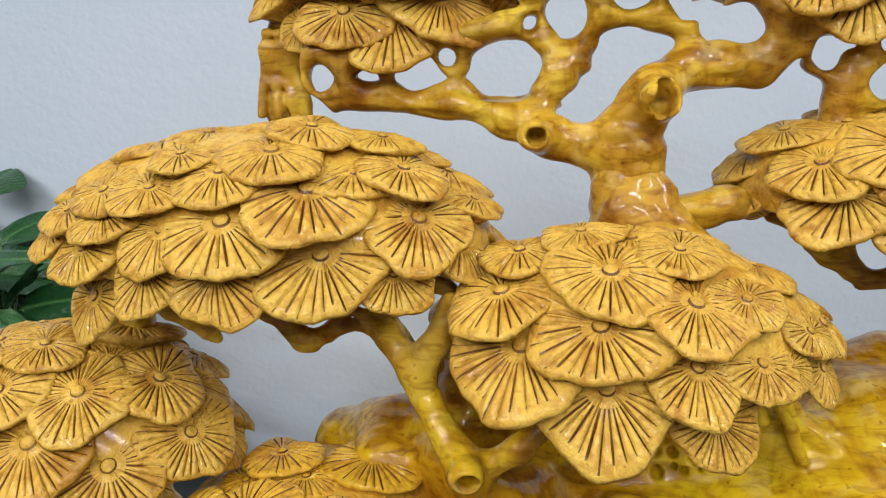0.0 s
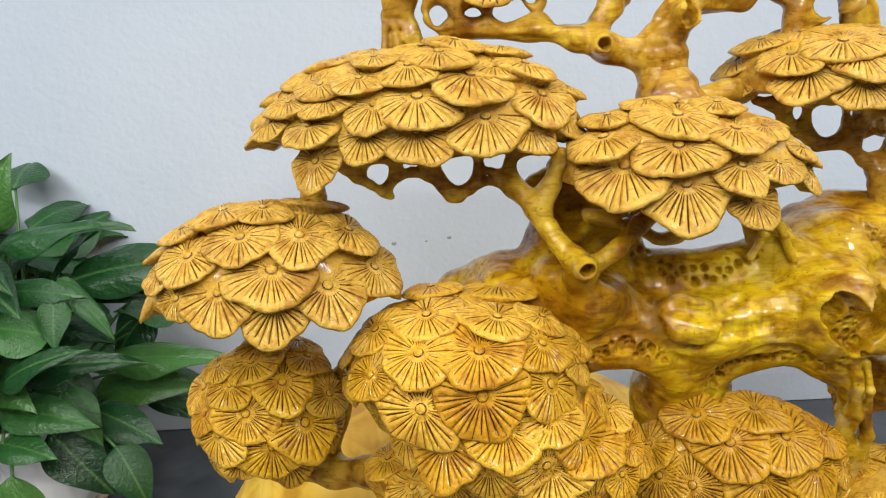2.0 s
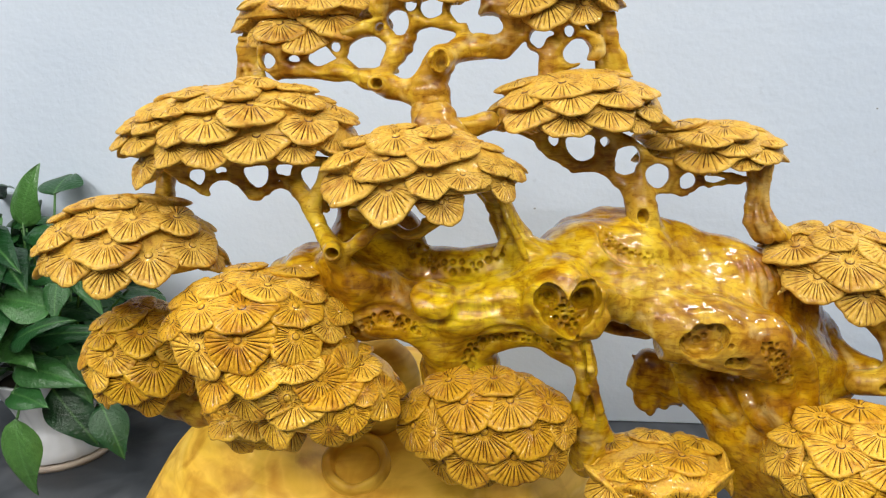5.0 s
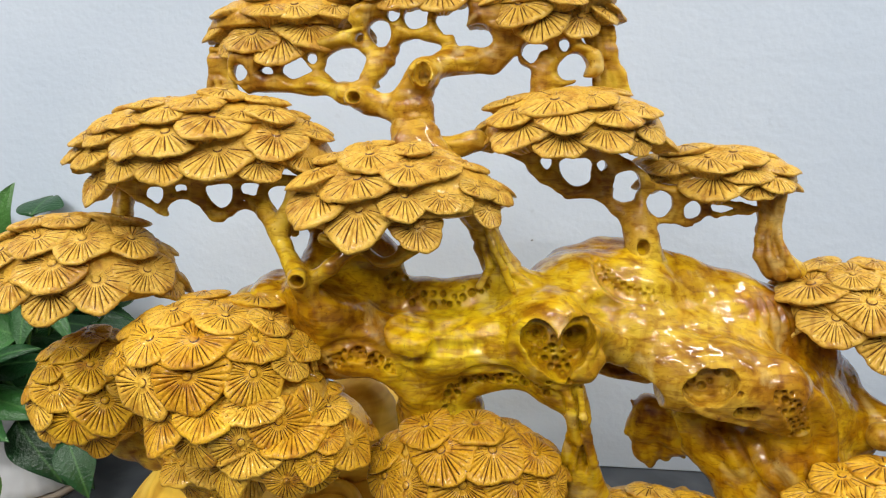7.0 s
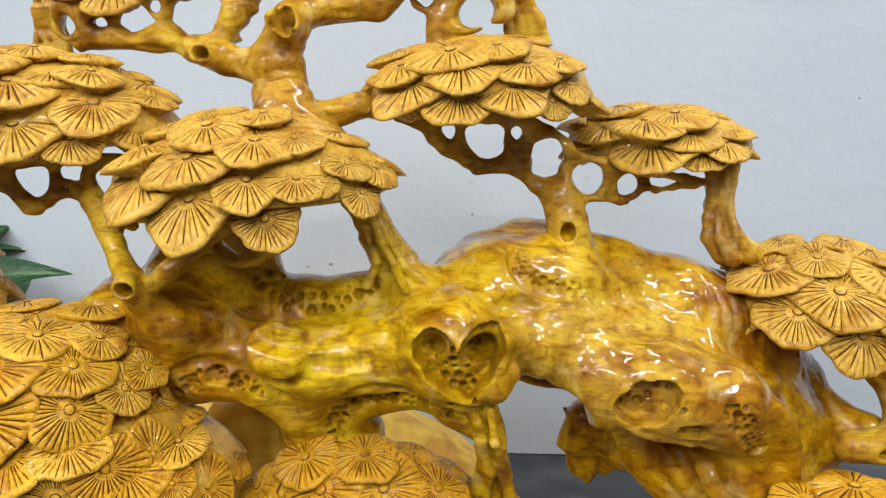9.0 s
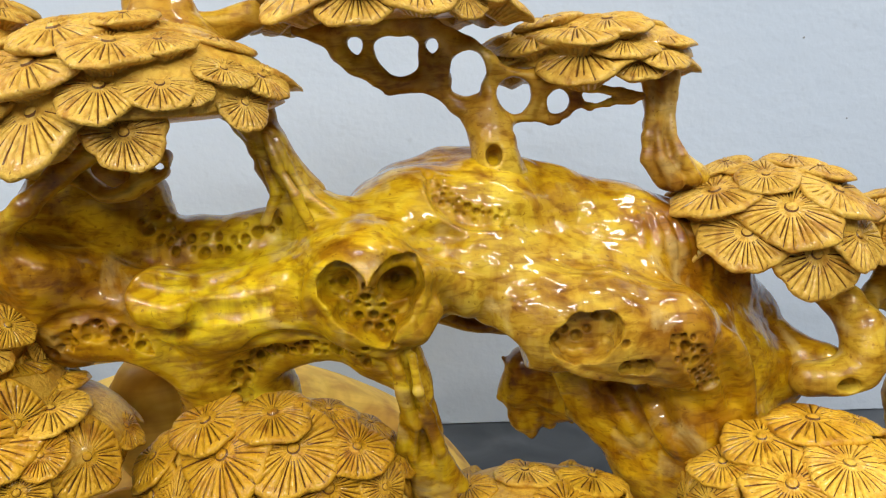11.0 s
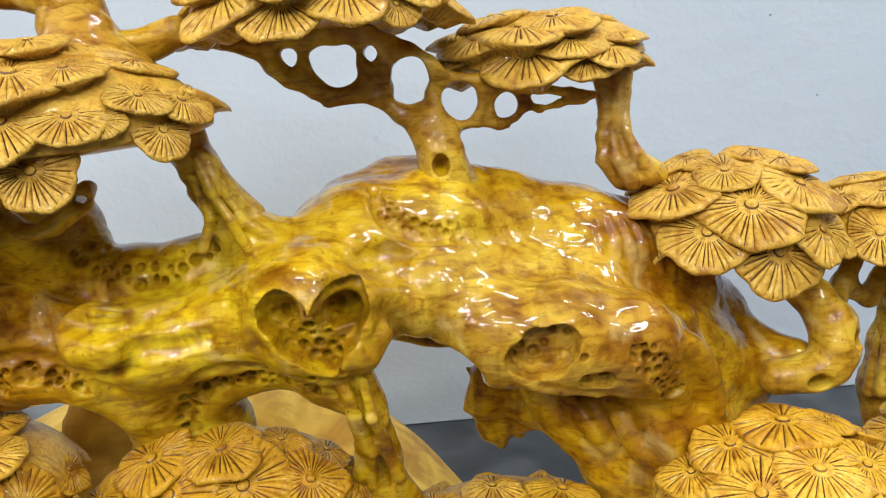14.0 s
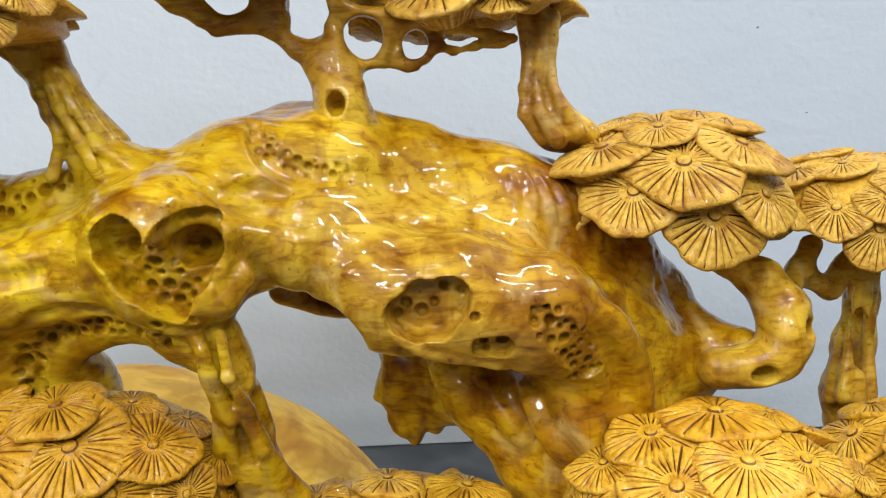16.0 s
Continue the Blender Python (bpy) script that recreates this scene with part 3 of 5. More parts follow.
foot.limb((0.691, 0.72, 0.36, 0.07), (0.722, 0.74, 0.278, 0.103), (0.751, 0.78, 0.110, 0.127), (0.775, 0.82, -0.082, 0.154), k=0.03)
foot.weather(0.004, 14, 0.002, 40)
foot.make("trunk_foot", TRUNK, tree, "splayed amber foot of the trunk, reaching the floor")

trunk = Carving((-0.13, 0.49, 0.33), (0.86, 0.9, 0.86), 0.0016)
trunk.limb((0.250, 0.610, 0.654, 0.038), (0.294, 0.620, 0.667, 0.048), (0.336, 0.645, 0.675, 0.056), (0.380, 0.665, 0.680, 0.062), k=0.03)
trunk.limb((0.37, 0.665, 0.705, 0.054), (0.435, 0.69, 0.7, 0.056), (0.49, 0.722, 0.678, 0.053), (0.555, 0.722, 0.65, 0.056), (0.61, 0.725, 0.605, 0.058), k=0.025)
trunk.limb((0.44, 0.635, 0.655, 0.04), (0.485, 0.617, 0.618, 0.042), (0.535, 0.614, 0.612, 0.043), (0.595, 0.622, 0.595, 0.043), (0.635, 0.655, 0.555, 0.04), k=0.022)
trunk.limb((0.42, 0.635, 0.67, 0.036), (0.5, 0.662, 0.645, 0.034), (0.58, 0.675, 0.63, 0.036), k=0.02)
trunk.limb((0.328, 0.574, 0.673, 0.047), (0.329, 0.575, 0.656, 0.042), k=0.035)
trunk.limb((-0.032, 0.600, 0.700, 0.026), (0.003, 0.605, 0.686, 0.028), (0.077, 0.597, 0.663, 0.027), (0.135, 0.588, 0.648, 0.026), (0.192, 0.583, 0.648, 0.031), (0.254, 0.595, 0.654, 0.037), k=0.025)
trunk.limb((0.058, 0.690, 0.712, 0.025), (0.104, 0.665, 0.701, 0.022), (0.168, 0.635, 0.695, 0.024), (0.222, 0.630, 0.701, 0.023), (0.267, 0.635, 0.715, 0.027), k=0.02)
trunk.limb((0.071, 0.640, 0.781, 0.029), (0.088, 0.650, 0.740, 0.040), (0.071, 0.630, 0.700, 0.042), k=0.02)
trunk.limb((0.098, 0.630, 0.675, 0.023), (0.184, 0.630, 0.667, 0.022), k=0.03)
trunk.limb((-0.007, 0.600, 0.617, 0.020), (0.049, 0.595, 0.623, 0.019), (0.093, 0.588, 0.629, 0.018), (0.133, 0.585, 0.621, 0.019), (0.162, 0.600, 0.590, 0.028), k=0.014)
trunk.limb((0.208, 0.618, 0.593, 0.024), (0.212, 0.635, 0.548, 0.028), (0.215, 0.645, 0.497, 0.031), k=0.02)
trunk.limb((0.181, 0.605, 0.617, 0.033), (0.174, 0.640, 0.546, 0.041), (0.178, 0.645, 0.491, 0.044), k=0.02)
trunk.limb((0.222, 0.610, 0.590, 0.017), (0.271, 0.600, 0.614, 0.016), (0.321, 0.592, 0.608, 0.015), (0.351, 0.588, 0.594, 0.014), (0.365, 0.588, 0.568, 0.011), (0.363, 0.588, 0.532, 0.010), (0.367, 0.592, 0.487, 0.014), (0.370, 0.620, 0.411, 0.025), k=0.012)
trunk.limb((0.354, 0.578, 0.593, 0.005), (0.358, 0.567, 0.567, 0.004), (0.365, 0.566, 0.539, 0.004), (0.359, 0.578, 0.501, 0.006), (0.362, 0.606, 0.440, 0.007), k=0.006)
trunk.limb((0.374, 0.582, 0.562, 0.005), (0.372, 0.572, 0.547, 0.004), (0.383, 0.572, 0.511, 0.005), (0.385, 0.596, 0.463, 0.008), (0.390, 0.615, 0.420, 0.009), k=0.006)
trunk.limb((0.360, 0.582, 0.539, 0.004), (0.346, 0.583, 0.505, 0.005), (0.337, 0.600, 0.476, 0.007), k=0.006)
trunk.limb((0.372, 0.598, 0.551, 0.007), (0.376, 0.600, 0.513, 0.009), (0.381, 0.610, 0.463, 0.013), k=0.008)
trunk.limb((0.380, 0.690, 0.606, 0.014), (0.420, 0.705, 0.602, 0.022), (0.462, 0.715, 0.588, 0.022), k=0.015)
trunk.limb((0.378, 0.602, 0.648, 0.022), (0.412, 0.618, 0.660, 0.024), k=0.015)
trunk.limb((0.153, 0.563, 0.668, 0.026), (0.174, 0.558, 0.665, 0.025), k=0.01)
trunk.limb((0.350, 0.560, 0.628, 0.007), (0.372, 0.556, 0.632, 0.009), (0.385, 0.567, 0.646, 0.009), k=0.008)
trunk.limb((0.329, 0.588, 0.638, 0.035), (0.338, 0.592, 0.604, 0.019), (0.356, 0.590, 0.586, 0.012), k=0.02)
trunk.limb((0.353, 0.580, 0.661, 0.033), (0.354, 0.580, 0.637, 0.021), k=0.02)
trunk.limb((0.475, 0.755, 0.513, 0.023), (0.468, 0.760, 0.482, 0.022), (0.475, 0.762, 0.443, 0.015), (0.479, 0.764, 0.429, 0.005), k=0.01)
trunk.limb((0.485, 0.755, 0.499, 0.028), (0.521, 0.755, 0.472, 0.027), (0.501, 0.760, 0.448, 0.012), k=0.01)
trunk.limb((0.491, 0.757, 0.487, 0.011), (0.470, 0.752, 0.507, 0.009), (0.450, 0.757, 0.522, 0.003), k=0.006)
trunk.limb((0.491, 0.757, 0.487, 0.011), (0.468, 0.752, 0.482, 0.009), (0.445, 0.757, 0.473, 0.003), k=0.006)
trunk.limb((0.491, 0.757, 0.487, 0.011), (0.475, 0.752, 0.471, 0.009), (0.459, 0.757, 0.450, 0.003), k=0.006)
trunk.limb((0.491, 0.757, 0.487, 0.011), (0.485, 0.752, 0.458, 0.009), (0.480, 0.757, 0.423, 0.003), k=0.006)
trunk.limb((0.491, 0.757, 0.487, 0.011), (0.497, 0.752, 0.464, 0.009), (0.503, 0.757, 0.437, 0.003), k=0.006)
trunk.limb((0.491, 0.757, 0.487, 0.011), (0.509, 0.752, 0.466, 0.009), (0.528, 0.757, 0.439, 0.003), k=0.006)
trunk.limb((0.526, 0.728, 0.505, 0.036), (0.570, 0.715, 0.478, 0.039), (0.616, 0.718, 0.427, 0.053), (0.638, 0.735, 0.360, 0.067), k=0.02)
trunk.limb((0.640, 0.676, 0.495, 0.050), (0.666, 0.694, 0.449, 0.064), (0.691, 0.704, 0.384, 0.078), (0.722, 0.740, 0.278, 0.103), (0.751, 0.780, 0.110, 0.127), (0.775, 0.820, -0.082, 0.154), k=0.03)
trunk.limb((0.321, 0.690, 0.712, 0.022), (0.355, 0.715, 0.724, 0.025), (0.398, 0.720, 0.732, 0.027), (0.446, 0.715, 0.723, 0.029), (0.500, 0.720, 0.708, 0.029), (0.553, 0.720, 0.681, 0.029), (0.606, 0.715, 0.662, 0.029), k=0.03)
trunk.limb((0.575, 0.725, 0.665, 0.05), (0.62, 0.74, 0.64, 0.055), (0.665, 0.755, 0.6, 0.055), (0.715, 0.77, 0.55, 0.045), (0.745, 0.745, 0.515, 0.036), (0.785, 0.712, 0.52, 0.024), k=0.02)
trunk.limb((0.62, 0.7, 0.58, 0.058), (0.67, 0.712, 0.53, 0.055), (0.73, 0.73, 0.5, 0.045), k=0.02)
trunk.limb((0.243, 0.625, 0.800, 0.013), (0.253, 0.618, 0.769, 0.015), (0.265, 0.615, 0.742, 0.017), (0.287, 0.620, 0.718, 0.025), (0.317, 0.630, 0.698, 0.030), k=0.015)
trunk.limb((0.257, 0.630, 0.778, 0.006), (0.270, 0.620, 0.741, 0.008), (0.297, 0.625, 0.725, 0.011), k=0.006)
trunk.limb((-0.073, 0.660, 0.670, 0.034), (-0.023, 0.640, 0.692, 0.031), (0.024, 0.620, 0.689, 0.032), (0.066, 0.610, 0.659, 0.036), k=0.03)
trunk.limb((0.052, 0.640, 0.751, 0.030), (0.050, 0.625, 0.716, 0.043), (0.066, 0.615, 0.663, 0.050), k=0.035)
trunk.limb((0.001, 0.560, 0.796, 0.009), (0.010, 0.552, 0.778, 0.008), (0.022, 0.542, 0.762, 0.008), (0.036, 0.530, 0.749, 0.010), (0.046, 0.534, 0.735, 0.011), (0.063, 0.556, 0.712, 0.015), (0.083, 0.590, 0.681, 0.023), k=0.012)
trunk.limb((0.041, 0.512, 0.746, 0.0115), (0.045, 0.530, 0.742, 0.012), k=0.006)
trunk.limb((0.044, 0.545, 0.728, 0.018), (0.058, 0.566, 0.698, 0.030), (0.052, 0.590, 0.662, 0.034), k=0.02)
trunk.limb((0.020, 0.575, 0.722, 0.014), (0.030, 0.580, 0.700, 0.024), k=0.02)
trunk.limb((0.016, 0.655, 0.800, 0.016), (0.050, 0.668, 0.800, 0.024), (0.084, 0.655, 0.795, 0.020), k=0.015)
trunk.limb((0.030, 0.650, 0.745, 0.026), (0.050, 0.664, 0.790, 0.028), k=0.02)
trunk.weather(0.0035, 12, 0.0014, 30)
trunk.limb((0.239, 0.606, 0.798, 0.004), (0.247, 0.602, 0.772, 0.004), (0.255, 0.598, 0.749, 0.005), (0.242, 0.600, 0.724, 0.004), k=0.003)
trunk.limb((0.250, 0.600, 0.798, 0.004), (0.259, 0.594, 0.773, 0.004), (0.273, 0.590, 0.747, 0.005), (0.284, 0.588, 0.721, 0.004), k=0.003)
trunk.limb((0.257, 0.606, 0.794, 0.004), (0.267, 0.602, 0.770, 0.004), (0.283, 0.598, 0.742, 0.005), (0.310, 0.596, 0.722, 0.004), k=0.003)
trunk.limb((0.261, 0.618, 0.790, 0.003), (0.273, 0.614, 0.766, 0.004), (0.296, 0.610, 0.737, 0.004), (0.330, 0.620, 0.719, 0.004), k=0.003)
trunk.limb((0.346, 0.566, 0.606, 0.004), (0.357, 0.560, 0.580, 0.004), (0.356, 0.570, 0.548, 0.005), (0.350, 0.580, 0.512, 0.006), (0.342, 0.606, 0.460, 0.008), k=0.004)
trunk.limb((0.366, 0.566, 0.606, 0.004), (0.370, 0.560, 0.575, 0.004), (0.377, 0.572, 0.545, 0.005), (0.384, 0.580, 0.508, 0.006), (0.400, 0.606, 0.455, 0.009), k=0.004)
trunk.weather(0.0012, 50, 0.0010, 90)
trunk.crease(0.0065, 0.6, [(0.180, 0.690), (0.196, 0.680), (0.201, 0.664), (0.194, 0.648), (0.172, 0.640), (0.148, 0.645)], k=0.008)
trunk.facet((0.165, 0.533, 0.667), (-0.2, -0.86, 0.46), 0.036)
trunk.crease(0.0080, 0.7, [(0.104, 0.717), (0.120, 0.698), (0.139, 0.690), (0.168, 0.684), (0.203, 0.681), (0.232, 0.689)], k=0.008)
trunk.crease(0.0059, 0.6, [(0.049, 0.646), (0.071, 0.657), (0.096, 0.660), (0.122, 0.650), (0.139, 0.635), (0.167, 0.613)], k=0.006)
trunk.crease(0.0072, 0.5, [(0.129, 0.675), (0.128, 0.653), (0.143, 0.641), (0.169, 0.640), (0.188, 0.653)], k=0.008)
trunk.crease(0.0053, 0.5, [(0.218, 0.617), (0.235, 0.627), (0.257, 0.631), (0.289, 0.625), (0.314, 0.608)], k=0.006)
trunk.ridge(0.0046, 0.55, [(0.285, 0.644), (0.283, 0.665), (0.288, 0.684), (0.300, 0.692), (0.313, 0.686), (0.332, 0.669), (0.342, 0.684), (0.357, 0.692), (0.376, 0.683), (0.380, 0.663), (0.370, 0.642), (0.347, 0.621)], k=0.006)
trunk.ridge(0.0055, 0.6, [(0.489, 0.600), (0.499, 0.588), (0.512, 0.581), (0.535, 0.574), (0.557, 0.565), (0.576, 0.557)], k=0.004)
trunk.crease(0.0095, 0.75, [(0.492, 0.583), (0.504, 0.571), (0.530, 0.561), (0.556, 0.552), (0.576, 0.545)], k=0.008)
for x0, z0, x1, z1 in ((0.583, 0.697, 0.588, 0.664), (0.597, 0.695, 0.604, 0.658), (0.610, 0.690, 0.619, 0.650), (0.624, 0.684, 0.633, 0.648), (0.638, 0.673, 0.646, 0.632), (0.652, 0.662, 0.659, 0.625)):
    trunk.ridge(0.0048, 0.35, [(x0, z0), (0.4 * x0 + 0.6 * x1, (z0 + z1) / 2), (x1, z1)], k=0.004)
trunk.ridge(0.0065, 0.24, [(0.382, 0.681), (0.409, 0.658), (0.418, 0.629)], k=0.016)
trunk.ridge(0.0067, 0.24, [(0.560, 0.549), (0.593, 0.506), (0.622, 0.461)], k=0.016)
trunk.ridge(0.0067, 0.24, [(0.538, 0.537), (0.566, 0.500), (0.589, 0.462)], k=0.016)
trunk.ridge(0.0067, 0.24, [(0.615, 0.518), (0.638, 0.480), (0.650, 0.455)], k=0.016)
trunk.ridge(0.0065, 0.24, [(0.650, 0.594), (0.673, 0.547), (0.686, 0.498)], k=0.016)
trunk.crease(0.0050, 0.32, [(0.549, 0.543), (0.577, 0.500), (0.603, 0.462)], k=0.01)
trunk.crease(0.0049, 0.32, [(0.634, 0.595), (0.657, 0.547), (0.670, 0.505)], k=0.01)
trunk.crease(0.0049, 0.32, [(0.351, 0.699), (0.384, 0.707), (0.421, 0.697)], k=0.01)
trunk.crease(0.0050, 0.32, [(0.187, 0.661), (0.226, 0.657), (0.260, 0.662)], k=0.01)
trunk.ridge(0.0042, 0.5, [(0.352, 0.604), (0.355, 0.572), (0.361, 0.543), (0.356, 0.507)], k=0.005)
trunk.ridge(0.0042, 0.5, [(0.324, 0.618), (0.347, 0.609), (0.361, 0.584)], k=0.005)
trunk.well(0.026, 0.007, [(0.3153, 0.6788, 0.0215), (0.3608, 0.6780, 0.0218), (0.3265, 0.6597, 0.0221), (0.3487, 0.6592, 0.0220), (0.3382, 0.6472, 0.0192), (0.3414, 0.6358, 0.0126), (0.3428, 0.6274, 0.0068)])
trunk.hollow(0.312, 0.545, 0.677, 0.0147, 0.0260, 0.0147, 0.004)
trunk.hollow(0.358, 0.562, 0.671, 0.0165, 0.0360, 0.0155, 0.003)
trunk.well(0.024, 0.006, [(0.500, 0.611, 0.016), (0.512, 0.621, 0.0165), (0.530, 0.621, 0.0175), (0.520, 0.606, 0.015), (0.507, 0.602, 0.012)])
trunk.well(0.013, 0.005, [(0.553, 0.583, 0.0095), (0.566, 0.582, 0.0105)])
trunk.crease(0.0140, 0.45, [(0.383, 0.756), (0.390, 0.743), (0.402, 0.729), (0.421, 0.717), (0.442, 0.710), (0.462, 0.705)], k=0.002)
trunk.well(0.006, 0.005, [(0.597, 0.604, 0.009), (0.611, 0.589, 0.014), (0.624, 0.572, 0.016), (0.633, 0.552, 0.012)])
trunk.well(0.006, 0.005, [(0.05, 0.622, 0.007), (0.068, 0.635, 0.010), (0.095, 0.643, 0.0115), (0.118, 0.638, 0.010), (0.135, 0.627, 0.007)])
trunk.well(0.006, 0.005, [(0.203, 0.562, 0.010), (0.207, 0.584, 0.011), (0.224, 0.603, 0.009), (0.246, 0.612, 0.009), (0.272, 0.615, 0.0085), (0.300, 0.612, 0.0075), (0.326, 0.606, 0.006)])
trunk.hollow(0.486, 0.716, 0.494, 0.0330, 0.0150, 0.0240, 0.008)
trunk.hollow(0.592, 0.600, 0.535, 0.0165, 0.0500, 0.0055, 0.003)
trunk.hollow(0.803, 0.690, 0.525, 0.0115, 0.0350, 0.0060, 0.003)
trunk.hollow(0.785, 0.680, 0.523, 0.0118, 0.0250, 0.0059, 0.003)
trunk.hollow(0.100, 0.572, 0.742, 0.0520, 0.0560, 0.0300, 0.022)
trunk.limb((0.124, 0.548, 0.796, 0.009), (0.100, 0.540, 0.781, 0.0085), (0.074, 0.530, 0.758, 0.0085), (0.050, 0.530, 0.741, 0.009), k=0.008)
trunk.hollow(0.041, 0.500, 0.746, 0.0080, 0.0280, 0.0074, 0.002)
trunk.hollow(0.045, 0.600, 0.790, 0.0280, 0.0400, 0.0300, 0.006)
trunk.hollow(0.424, 0.650, 0.602, 0.0380, 0.0460, 0.0240, 0.005)
trunk.hollow(0.438, 0.605, 0.590, 0.0300, 0.0600, 0.0270, 0.006)
trunk.band(1, [(0.390, 0.742), (0.402, 0.728), (0.422, 0.716), (0.455, 0.707)], 0.0075, 30, 0.0027, 1.3)
trunk.band(2, [(0.125, 0.722), (0.150, 0.708), (0.193, 0.703), (0.244, 0.716)], 0.008, 44, 0.0042, 2.2)
trunk.band(3, [(0.055, 0.627), (0.095, 0.644), (0.135, 0.628)], 0.008, 30, 0.0035, 2.2)
trunk.band(4, [(0.212, 0.592), (0.229, 0.606), (0.266, 0.615), (0.307, 0.611), (0.332, 0.606)], 0.0065, 34, 0.0034, 2.2)
trunk.band(5, [(0.207, 0.590), (0.203, 0.556)], 0.009, 16, 0.0042, 2.2)
trunk.band(6, [(0.316, 0.664), (0.345, 0.656), (0.338, 0.630)], 0.014, 30, 0.0038, 2.2)
trunk.band(7, [(0.494, 0.605), (0.517, 0.613), (0.538, 0.617)], 0.012, 16, 0.0056, 1.7)
trunk.band(8, [(0.551, 0.582), (0.568, 0.580)], 0.005, 6, 0.0045, 2.0)
trunk.band(9, [(0.597, 0.604), (0.616, 0.585), (0.634, 0.550)], 0.011, 38, 0.0036, 2.2)
trunk.make("trunk", TRUNK, tree, "thick knotted trunk with hollows and worm pits, glossy amber varnish")

crown = Carving((-0.2, 0.56, 0.8), (0.45, 0.8, 1.12), 0.0025)
crown.web(0.69, 0.0, 0.016, [[(-0.080, 1.000, 0.026), (-0.008, 0.999, 0.030), (0.047, 1.004, 0.033), (0.078, 1.021, 0.027), (0.103, 1.034, 0.028), (0.152, 1.052, 0.026), (0.201, 1.050, 0.029), (0.228, 1.029, 0.031), (0.264, 1.033, 0.020), (0.293, 1.024, 0.019), (0.343, 1.015, 0.022), (0.372, 0.997, 0.022)], [(0.079, 1.061, 0.018), (0.125, 1.075, 0.022), (0.169, 1.081, 0.022), (0.213, 1.072, 0.023), (0.249, 1.059, 0.019)], [(0.116, 1.013, 0.021), (0.092, 0.988, 0.018), (0.062, 0.993, 0.030)], [(0.309, 1.009, 0.025), (0.343, 0.995, 0.027)]], [(-0.087, 0.991, 0.0118, 0.0118), (-0.050, 0.995, 0.0076, 0.0067), (-0.007, 0.992, 0.0209, 0.0175), (0.015, 1.007, 0.0075, 0.0075), (0.060, 0.998, 0.0297, 0.0206), (0.075, 1.031, 0.0057, 0.0066), (0.103, 1.039, 0.0163, 0.0187), (0.122, 1.063, 0.0065, 0.0073), (0.152, 1.059, 0.0153, 0.0177), (0.179, 1.071, 0.0056, 0.0064), (0.201, 1.054, 0.0208, 0.0200), (0.146, 1.011, 0.0293, 0.0179), (0.119, 0.987, 0.0246, 0.0180), (0.228, 1.026, 0.0248, 0.0192), (0.275, 1.027, 0.0064, 0.0072), (0.309, 1.011, 0.0191, 0.0143), (0.341, 1.017, 0.0063, 0.0071), (0.352, 0.991, 0.0198, 0.0166), (-0.032, 1.007, 0.0050, 0.0050), (-0.050, 0.964, 0.0236, 0.0118), (0.279, 0.970, 0.0354, 0.0225)])
crown.limb((0.162, 0.650, 0.886, 0.026), (0.153, 0.655, 0.925, 0.022), (0.152, 0.655, 0.954, 0.020), (0.168, 0.655, 0.985, 0.016), (0.189, 0.675, 0.998, 0.013), (0.221, 0.685, 1.000, 0.012), (0.253, 0.690, 0.998, 0.009), (0.268, 0.690, 1.017, 0.007), k=0.02)
crown.limb((0.140, 0.655, 0.943, 0.016), (0.091, 0.660, 0.951, 0.013), (0.060, 0.665, 0.960, 0.010), (0.010, 0.680, 0.973, 0.008), (-0.049, 0.690, 0.977, 0.006), (-0.081, 0.690, 0.969, 0.007), k=0.015)
crown.limb((0.081, 0.670, 0.966, 0.010), (0.104, 0.680, 0.998, 0.010), (0.123, 0.690, 1.017, 0.006), k=0.012)
crown.limb((0.201, 0.660, 0.891, 0.016), (0.234, 0.660, 0.900, 0.016), k=0.02)
crown.limb((0.388, 0.730, 1.050, 0.013), (0.396, 0.735, 1.008, 0.011), (0.408, 0.735, 0.964, 0.014), k=0.008)
crown.limb((0.370, 0.715, 1.042, 0.006), (0.379, 0.715, 1.006, 0.004), (0.388, 0.715, 0.960, 0.007), k=0.004)
crown.limb((0.382, 0.715, 1.042, 0.006), (0.388, 0.715, 1.006, 0.004), (0.401, 0.715, 0.959, 0.007), k=0.004)
crown.limb((0.393, 0.715, 1.041, 0.006), (0.397, 0.715, 1.006, 0.004), (0.414, 0.715, 0.959, 0.007), k=0.004)
crown.limb((0.403, 0.715, 1.041, 0.006), (0.405, 0.715, 1.006, 0.004), (0.425, 0.715, 0.959, 0.007), k=0.004)
crown.limb((-0.137, 0.740, 1.035, 0.013), (-0.145, 0.740, 0.996, 0.011), (-0.140, 0.730, 0.960, 0.015), k=0.008)
crown.limb((-0.145, 0.722, 1.026, 0.006), (-0.150, 0.724, 0.995, 0.005), (-0.152, 0.715, 0.959, 0.006), k=0.004)
crown.limb((-0.133, 0.722, 1.025, 0.006), (-0.141, 0.724, 0.995, 0.005), (-0.137, 0.715, 0.959, 0.006), k=0.004)
crown.limb((-0.122, 0.722, 1.025, 0.006), (-0.131, 0.724, 0.995, 0.005), (-0.122, 0.715, 0.959, 0.006), k=0.004)
crown.limb((-0.113, 0.722, 1.025, 0.006), (-0.124, 0.724, 0.994, 0.005), (-0.111, 0.715, 0.959, 0.006), k=0.004)
crown.limb((0.315, 0.690, 1.006, 0.007), (0.311, 0.690, 0.977, 0.009), (0.312, 0.690, 0.956, 0.016), k=0.012)
crown.limb((0.168, 0.655, 0.978, 0.016), (0.168, 0.622, 0.982, 0.014), k=0.01)
